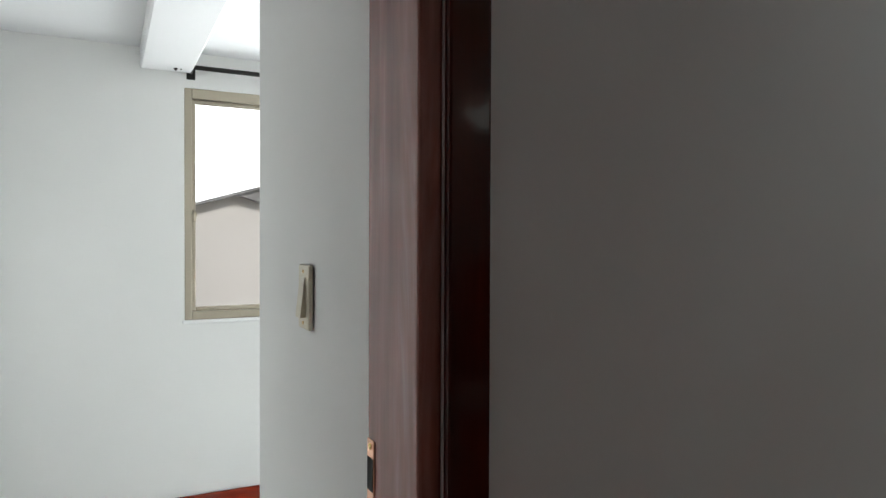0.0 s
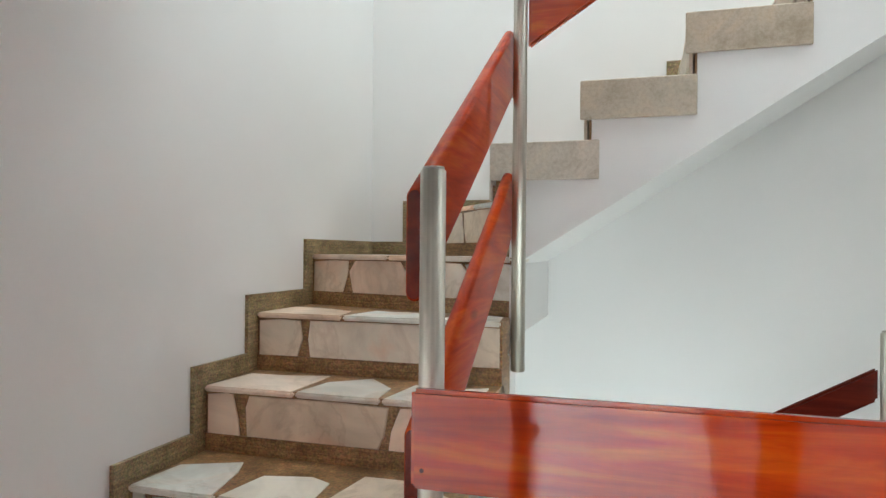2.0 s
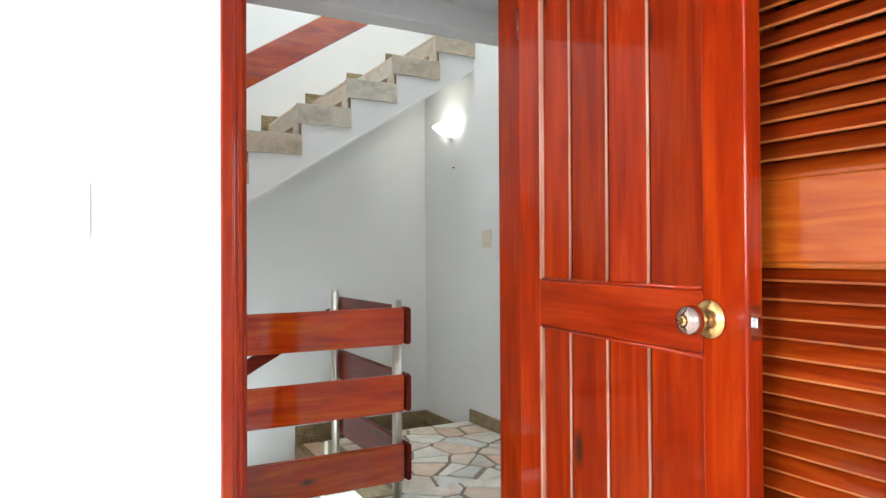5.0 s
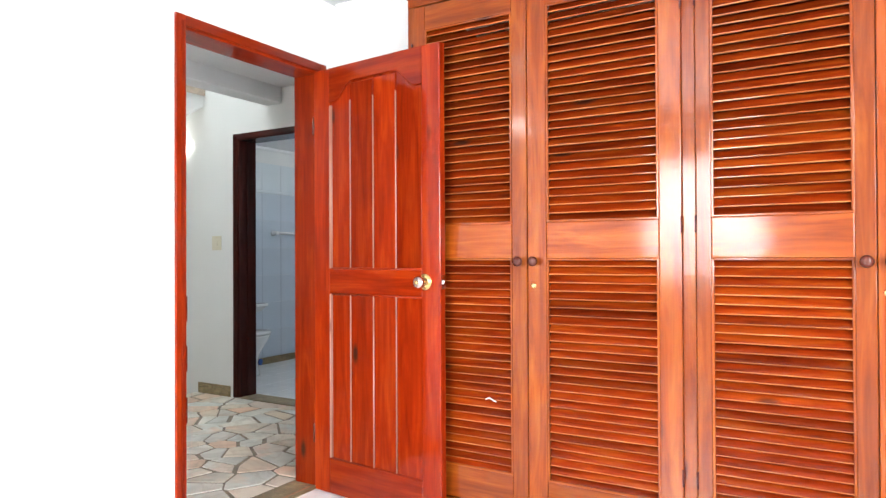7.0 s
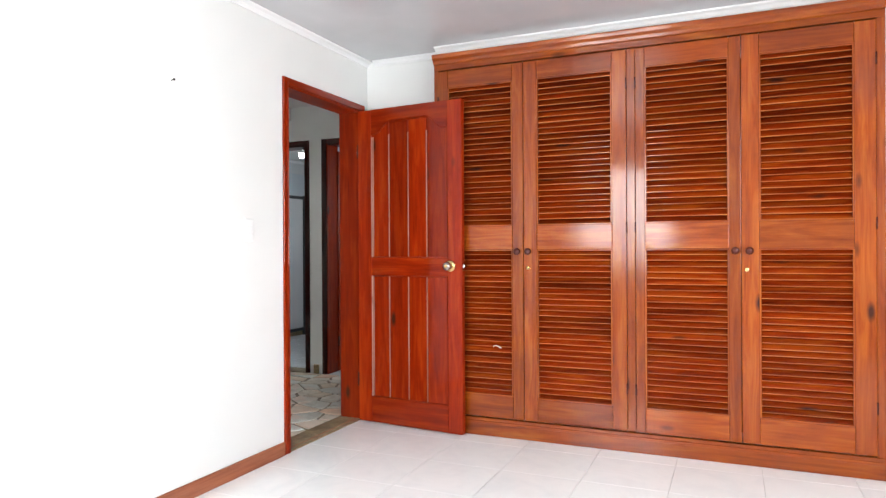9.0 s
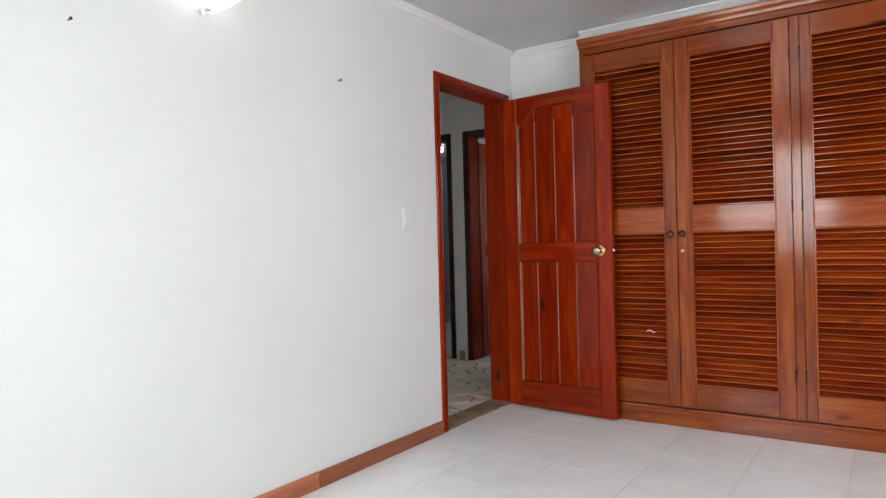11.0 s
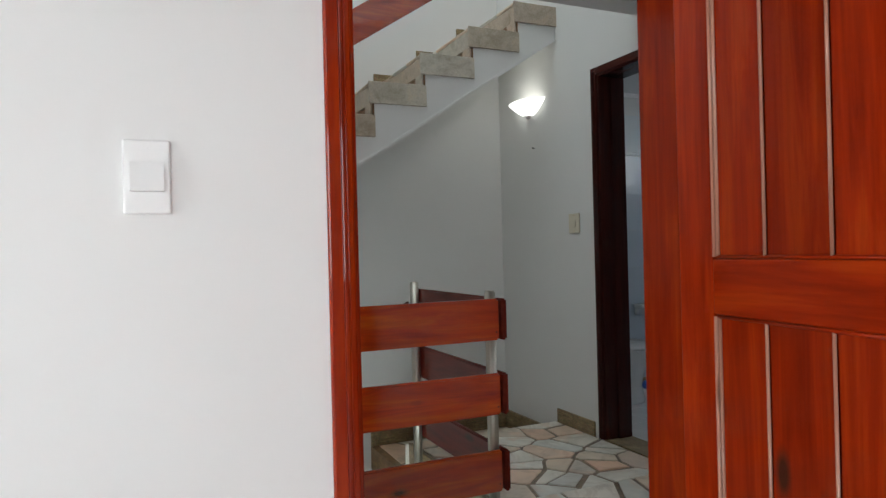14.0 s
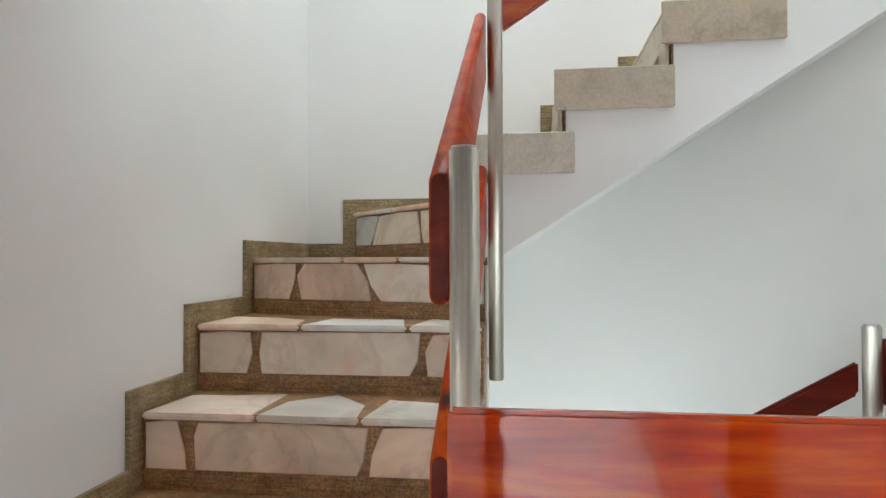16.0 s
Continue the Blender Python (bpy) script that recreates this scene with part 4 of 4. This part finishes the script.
# ---- lamps and switches ----
def sconce(loc, turn, lit, group="wall sconces"):
    """A fluted half-bowl lamp against a wall; local -y points into the room."""
    e = thing("wall_sconce", loc, "lit white fluted half-bowl wall lamp", "wall lamp", group, turn=turn)
    own = bmesh.new()
    nu, nv = 40, 10
    rows = []
    for j in range(nv + 1):
        s = j / nv
        r = 0.028 + 0.092 * (s ** 0.75)
        row = []
        for i in range(nu + 1):
            a = math.pi * i / nu
            rr = r * (1 + 0.018 * math.cos(a * 36))
            row.append(own.verts.new((-rr * 1.5 * math.cos(a), -rr * 1.05 * math.sin(a) - 0.002, -0.06 + 0.088 * s)))
        rows.append(row)
    for a, b in zip(rows, rows[1:]):
        for i in range(nu):
            f = own.faces.new((a[i], a[i + 1], b[i + 1], b[i]))
            f.smooth = True
    own.faces.new(rows[0])
    shade = part("shade", own, lamp_glass, e, "white fluted glass shade")
    mod = shade.modifiers.new("thick", "SOLIDIFY")
    mod.thickness = 0.004
    part("back_plate", box((-0.04, -0.012, -0.05), (0.04, 0.0, 0.03), 0.003), plastic, e)
    part("bulb", lathe([(0.012, 0), (0.014, 0.015), (0.022, 0.035), (0.02, 0.052), (0.008, 0.06)], n=16, axis_matrix=Matrix.Translation((0, -0.05, -0.045))), bulb_glow, e)
    part("finial", lathe([(0.006, -0.02), (0.012, -0.012), (0.014, 0.0), (0.03, 0.004)], n=14, axis_matrix=Matrix.Translation((0, -0.02, -0.065))), plastic, e)
    L = new("sconce_light", bpy.data.lights.new("sconce_light", "POINT"))
    L.data.energy, L.data.color, L.data.shadow_soft_size = lit, (1.0, 0.96, 0.88), 0.04
    L.location = e.matrix_world @ Vector((0, -0.075, 0.07))
    return e


sconce((RX, 2.69, 2.055), -90, 0.15)
sconce((-1.55, 0.0, 2.085), 0, 2.0)


def switch(loc, turn, w, h, m, label, rocker=(0.32, 0.36)):
    """Wall plate with a rocker; local -y points into the room."""
    e = thing("light_switch", loc, label, "switch", turn=turn)
    part("plate", box((-w / 2, -0.008, -h / 2), (w / 2, 0, h / 2), 0.003, segs=2), m, e)
    own = prism([(-w * rocker[0] / 2 * 1.2, -0.008, -h * rocker[1] / 2), (-w * rocker[0] / 2 * 1.2, -0.017, -h * rocker[1] / 2), (-w * rocker[0] / 2 * 1.2, -0.010, h * rocker[1] / 2), (-w * rocker[0] / 2 * 1.2, -0.008, h * rocker[1] / 2)], (w * rocker[0] * 1.2, 0, 0))
    part("rocker", own, m, e)
    for z in (-0.4, 0.4):
        part("screw", tube((0, -0.0075, h * z), (0, -0.0092, h * z), 0.003, n=10), brass if m is ivory else m, e)
    return e


switch((RX, 2.215, 1.253), -90, 0.108, 0.118, ivory, "ivory plastic light switch on the hall wall")
switch((-0.286, 0.0, 1.238), 0, 0.069, 0.116, plastic, "white plastic light switch beside the doorway", (0.6, 0.4))
switch((-1.235, 0.91, 1.232), 0, 0.062, 0.104, ivory, "ivory light switch on the side room wall", (0.4, 0.62))

for x, z in ((-0.791, 1.892), (-2.05, 1.857)):
    nl = thing("nail", (x, 0, z), "small dark nail remaining in the white wall", "nail", "nails in the wall")
    part("shank", tube((0, 0.004, 0), (0, -0.018, 0.003), 0.0022, n=8), black, nl)
    part("head", tube((0, -0.017, 0.003), (0, -0.02, 0.003), 0.0055, n=10), black, nl)
nl = thing("nail", (RX, 2.65, 1.775), "small dark nail under the wall lamp", "nail", "nails in the wall")
part("shank", tube((0.004, 0, 0), (-0.014, 0, 0), 0.003, n=8), black, nl)
part("head", tube((-0.013, 0, 0), (-0.016, 0, 0), 0.007, n=10), black, nl)

# ---- bathroom ----
BA = (2.27, 1.24, 4.45, 3.02)
solid("floor_bathroom", box((BA[0] + 0.001, BA[1], -0.06), (BA[2], BA[3], -0.005)), grout, "pale tiled bathroom floor", "floor")
wall("wall_bathroom_back", (BA[0], BA[3], -0.02), (BA[2] + 0.1, BA[3] + 0.1, 2.6), material=grout, label="pale blue tiled bathroom wall")
wall("wall_bathroom_end", (BA[2], BA[1] - 0.1, -0.02), (BA[2] + 0.1, BA[3], 2.6), material=bath_tile, label="pale blue tiled bathroom wall")
wall("wall_bathroom_front", (BA[0], BA[1] - 0.1, -0.02), (BA[2], BA[1], 2.6), material=bath_tile, label="pale blue tiled bathroom wall")
solid("ceiling_bathroom", box((BA[0], BA[1], 2.3), (BA[2], BA[3], 2.4)), ceiling_paint, "white bathroom ceiling", "ceiling")
solid("skirting_bathroom", box((BA[0], BA[3] - 0.022, -0.005), (BA[2], BA[3] - 0.006, 0.07), 0.003), skirt_stone, "brown stone skirting in the bathroom", "baseboard")
solid("trim_bathroom_ceiling", box((BA[0], BA[3] - 0.03, 2.27), (BA[2], BA[3] - 0.006, 2.3), 0.006), cornice_white, "white bathroom ceiling trim", "trim")

toilet = thing("toilet", (2.7, 2.64, 0), "white ceramic toilet with a blue sticker on its foot", "toilet")
bowl = lathe([(0.1, 0.0), (0.105, 0.02), (0.085, 0.12), (0.1, 0.2), (0.15, 0.3), (0.185, 0.37), (0.19, 0.39)], n=28)
bmesh.ops.scale(bowl, vec=(1.32, 0.98, 1), verts=bowl.verts)
part("bowl", bowl, ceramic, toilet, loc=(0.1, 0, 0))
seat = lathe([(0.19, 0.0), (0.197, 0.008), (0.197, 0.02), (0.185, 0.03), (0.06, 0.034)], n=28)
bmesh.ops.scale(seat, vec=(1.3, 0.98, 1), verts=seat.verts)
part("lid", seat, ceramic, toilet, loc=(0.1, 0, 0.392))
tank = part("tank", box((-0.355, -0.22, 0.38), (-0.16, 0.22, 0.74), 0.025, segs=3), ceramic, toilet)
part("tank_lid", box((-0.358, -0.23, 0.74), (-0.15, 0.23, 0.775), 0.01, segs=2), ceramic, tank)
part("sticker", tube((0.19, -0.082, 0.13), (0.192, -0.092, 0.13), 0.03, n=24), blue_label, toilet, "round blue sticker")
holder = thing("paper_holder", (3.27, BA[3] - 0.007, 0.62), "pale ceramic paper holder on the bathroom wall", "holder")
part("shelf", box((-0.08, -0.1, 0.0), (0.08, 0, 0.03), 0.008, segs=2), ceramic, holder)
part("bracket", prism([(-0.075, -0.0, -0.06), (-0.075, -0.0, 0.001), (-0.075, -0.08, 0.001)], (0.15, 0, 0), bevel=0.006), ceramic, holder)
towel = thing("towel_bar", (3.68, BA[3] - 0.007, 1.39), "ceramic towel bar on the bathroom wall", "towel bar")
part("rod", tube((-0.17, -0.06, 0), (0.17, -0.06, 0), 0.015, n=14), ceramic, towel)
for x in (-0.17, 0.17):
    part("bracket", lathe([(0.03, 0), (0.026, 0.02), (0.018, 0.05), (0.02, 0.075)], n=16, axis_matrix=Matrix.Translation((x, 0, 0)) @ pose(0, 0, 0, 90)), ceramic, towel)
screen = thing("shower_screen", (4.15, 2.985, -0.005), "white shower door in a dark aluminium frame", "shower door")
part("pane", box((-0.2, -0.004, 0.1), (0.22, 0.004, 1.8), 0.001), ceramic, screen, "milky white pane")
for x in (-0.235, 0.215):
    part("frame", box((x, -0.018, 0), (x + 0.032, 0.016, 1.85), 0.003), alu_dark, screen)
for z in (0.06, 1.8):
    part("frame", box((-0.203, -0.014, z), (0.215, 0.012, z + 0.04), 0.003), alu_dark, screen)
for z in (0.915, 0.975):
    part("handle", box((-0.19, -0.03, z), (-0.1, -0.004, z + 0.012), 0.003), alu_dark, screen, "small dark pull handle")
globe = thing("ceiling_lamp", (3.58, 2.43, 2.3), "small lit round lamp on the bathroom ceiling", "ceiling lamp")
part("base", lathe([(0.05, -0.02), (0.055, -0.01), (0.055, 0.0)], n=20), plastic, globe)
part("bulb", lathe([(0.004, -0.085), (0.022, -0.078), (0.034, -0.058), (0.032, -0.038), (0.018, -0.019)], n=18), lamp_bulb, globe, "glowing round bulb")
# added fill lamp inside the bathroom; its walls have no window
area("added_bathroom_fill", (4.4, 1.5, 1.9), (3.0, 2.6, 0.9), 0.5, 0.4, 7, (0.9, 0.96, 1.0))

solid("threshold_bathroom", box((RX + 0.001, 1.312, -0.06), (BA[0] + 0.002, 1.983, 0.001)), skirt_stone, "brown stone bathroom threshold", "threshold")

# dark room behind the second hall door
wall("wall_dark_room_end", (3.6, WT - 0.15, -0.02), (3.7, 1.139, 2.6))
solid("floor_dark_room", box((RX + 0.002, WT, -0.06), (3.6, 1.139, -0.004)), grout, "tiled floor of the dark room", "floor")
solid("ceiling_dark_room", box((RX + 0.18, WT - 0.15, 2.45), (3.6, 1.139, 2.55)), ceiling_paint, "ceiling of the dark room", "ceiling")
wall("wall_dark_room_side", (2.27, -0.001, -0.02), (3.6, WT - 0.001, 2.6), [(2.6, 3.3, 1.0, 2.0)])
area("daylight_dark_room_window", (2.95, 0.01, 1.5), (2.8, 1.1, 1.2), 0.68, 0.96, 9, (0.9, 0.96, 1.0))

# ---- side room on the left ----
SXW = -3.6
wall("wall_side_room_window", (SXW - 0.15, WT, -0.02), (SXW, BY + 0.15, 2.6), [(0.95, 2.45, 0.93, 2.05)], label="white wall with an aluminium window")
wall("wall_side_room_back", (SXW, BY, -0.02), (LX - 0.15, BY + 0.15, 2.6))
solid("wall_side_room_closet", box((-1.63, 0.912, -0.02), (LX - 0.15, BY, 2.3)), white, "white wall beside the side room doorway", "wall")
solid("ceiling_side_room", box((SXW, WT, 2.22), (LX - 0.15, BY, 2.32)), ceiling_paint, "white ceiling of the side room", "ceiling")
solid("beam_side_room", box((SXW, 0.755, 2.12), (-1.63, 0.985, 2.22), 0.008), ceiling_paint, "white plastered ceiling beam", "beam")
solid("floor_side_room", box((SXW, WT, -0.06), (LX, 0.97, -0.004)), floor_tile, "pale tiled floor of the side room", "floor")
solid("floor_side_room_far", box((SXW, 0.97, -0.06), (-1.63, BY, -0.004)), floor_tile, "pale tiled floor of the side room", "floor")
solid("baseboard_side_room", box((SXW, WT, -0.004), (SXW + 0.013, BY, 0.075), 0.003), wood_y, "low red-brown wooden baseboard", "baseboard")


def window(name, x0, y0, y1, z0, z1, label):
    e = thing(name, (x0, (y0 + y1) / 2, z0), label, "window", kind="structure")
    o = Vector(e.location)

    def put(nm, lo, hi, m, lab="", bev=0.004):
        return part(nm, box(Vector(lo) - o, Vector(hi) - o, bev, segs=2), m, e, lab)

    put("frame", (x0 - 0.06, y0, z0), (x0 + 0.004, y0 + 0.035, z1), alu)
    put("frame", (x0 - 0.06, y1 - 0.035, z0), (x0 + 0.004, y1, z1), alu)
    put("frame", (x0 - 0.06, y0 + 0.035, z1 - 0.05), (x0 + 0.004, y1 - 0.035, z1), alu)
    put("frame", (x0 - 0.06, y0 + 0.035, z0), (x0 + 0.004, y1 - 0.035, z0 + 0.04), alu)
    mid = (y0 + y1) / 2
    put("mullion", (x0 - 0.05, mid - 0.02, z0 + 0.04), (x0 - 0.01, mid + 0.02, z1 - 0.05), alu)
    for a, b in ((y0 + 0.035, mid - 0.02), (mid + 0.02, y1 - 0.035)):
        put("sash", (x0 - 0.04, a, z0 + 0.04), (x0 - 0.015, a + 0.018, z1 - 0.05), alu)
        put("sash", (x0 - 0.04, b - 0.018, z0 + 0.04), (x0 - 0.015, b, z1 - 0.05), alu)
        put("sash", (x0 - 0.04, a + 0.018, z0 + 0.04), (x0 - 0.015, b - 0.018, z0 + 0.062), alu)
        put("sash", (x0 - 0.04, a + 0.018, z1 - 0.07), (x0 - 0.015, b - 0.018, z1 - 0.05), alu)
        g = put("pane", (x0 - 0.03, a + 0.016, z0 + 0.06), (x0 - 0.026, b - 0.016, z1 - 0.068), glass, bev=0)
        g.visible_shadow = False
    put("sill", (x0 - 0.02, y0 - 0.01, z0 - 0.018), (x0 + 0.012, y1 + 0.01, z0), cornice_white)
    k = part("latch", tube(Vector((x0 - 0.012, y0 + 0.045, (z0 + z1) / 2 - 0.05)) - o, Vector((x0 + 0.018, y0 + 0.045, (z0 + z1) / 2 - 0.05)) - o, 0.012, n=14), alu, e, "small metal window latch")
    part("lever", box(Vector((x0 + 0.008, y0 + 0.038, (z0 + z1) / 2 - 0.085)) - o, Vector((x0 + 0.02, y0 + 0.052, (z0 + z1) / 2 - 0.03)) - o, 0.003), alu, k)
    return e


window("window_1", SXW, 0.95, 2.45, 0.93, 2.05, "bronze aluminium sliding window in a white wall")
window("window_2", BX0, -1.65, -0.35, 0.85, 2.15, "aluminium window of the bedroom")

rod = thing("curtain_rod", (SXW + 0.07, 1.6, 2.135), "black curtain rod with scrolled finial above the window", "curtain rod")
part("rod", tube((0, -0.68, 0), (0, 0.9, 0), 0.011, n=14), black, rod)
fin = lathe([(0.008, -0.03), (0.02, -0.02), (0.012, -0.01), (0.026, 0.004), (0.012, 0.018), (0.006, 0.024)], n=16, axis_matrix=Matrix.Translation((0, -0.69, 0)) @ pose(0, 0, 0, 90))
part("finial", fin, black, rod)
for y in (-0.62, 0.85):
    part("bracket", tube((-0.07, y, -0.015), (0, y, -0.003), 0.006, n=10), black, rod)
    part("bracket_plate", box((-0.07, y - 0.02, -0.045), (-0.064, y + 0.02, 0.02), 0.002), black, rod)

# neighbour seen through the window
house = thing("neighbour_house", (-9.5, 3.5, -3.3), "cream rendered neighbouring house with a tiled roof edge", "house")
solid("backdrop", box((-71, -60, -5), (-70, 70, 45)), sky_glow, "white overcast sky in the distance", "sky")
ho = Vector(house.location)
rake = lambda y: 1.72 + 0.29 * (y - 1.57)
part("wall", prism([Vector(p) - ho for p in [(-8.5, -4.0, -3.3), (-8.5, 8.0, -3.3), (-8.5, 8.0, rake(8.0)), (-8.5, -4.0, rake(-4.0))]], (-6, 0, 0)), facade, house)
part("roof", prism([Vector(p) - ho for p in [(-8.32, -4.3, rake(-4.3)), (-8.32, 8.3, rake(8.3)), (-8.32, 8.3, rake(8.3) + 0.035), (-8.32, -4.3, rake(-4.3) + 0.035)]], (-7, 0, 0)), clay, house)
part("rafter", prism([Vector(p) - ho for p in [(-8.36, 2.0, rake(2.0)), (-8.36, 2.5, rake(2.5)), (-8.36, 2.3, rake(2.0) - 0.09)]], (-0.13, 0, 0)), clay, house)

# ---- floor pieces ----
# bedroom tiles, 0.40 m square with a narrow joint
TS = 0.41
nx, ny = 12, 9
for i in range(nx + 1):
    for j in range(ny + 1):
        x0, y1 = 0.94 - (i + 1) * TS + 0.11, -0.365 - (j - 1) * TS
        lo = (max(x0, BX0) + 0.0008, max(y1 - TS, BY0) + 0.0008)
        hi = (min(x0 + TS, 1.05) - 0.0008, min(y1, -0.0005) - 0.0008)
        if hi[0] - lo[0] < 0.03 or hi[1] - lo[1] < 0.03 or x0 + TS < BX0:
            continue
        c = Vector(((lo[0] + hi[0]) / 2, (lo[1] + hi[1]) / 2, -0.009))
        w, d = hi[0] - lo[0], hi[1] - lo[1]
        own = box((-w / 2, -d / 2, 0), (w / 2, d / 2, 0.008), 0.0008)
        t = part("tile", own, floor_tile, bpy.data.objects["floor_bedroom"], loc=c)

# bathroom tiles: floor and back wall
bf = bpy.data.objects["floor_bathroom"]
for i in range(6):
    for j in range(6):
        x0, y0 = 2.275 + i * 0.32, 1.2455 + j * 0.305
        part("tile", box((-0.158, -0.151, 0), (0.158, 0.151, 0.006), 0.001), floor_tile, bf, loc=(x0 + 0.16, y0 + 0.1525, -0.005))
bw = bpy.data.objects["wall_bathroom_back"]
for i in range(8):
    for j in range(7):
        z0 = 0.07 + j * 0.29 + (0.03 if j > 5 else 0)
        part("tile", box((-0.135, -0.006, -0.144), (0.135, 0, 0.144), 0.001), bath_tile if j < 6 else upper_tile, bw, loc=(2.27 + 0.136 + i * 0.2725, BA[3], z0 + 0.145))
part("listel", box((2.27, BA[3] - 0.012, 1.812), (4.45, BA[3], 1.838), 0.003), upper_tile, bw, "narrow tile border")

# hall floor stones
rng = random.Random(21)
place_floor = lambda a, b: (a, b, -0.006)
near = broken(LX + 0.01, WT + 0.02, RX - 0.01, 1.40, 0.155, 0.018, rng)
far = broken(1.10, 1.40, RX - 0.016, 2.455, 0.15, 0.018, rng)
for cell in near + far:
    stone(cell, place_floor, (0, 0, 1), 0.0055, hall_floor)
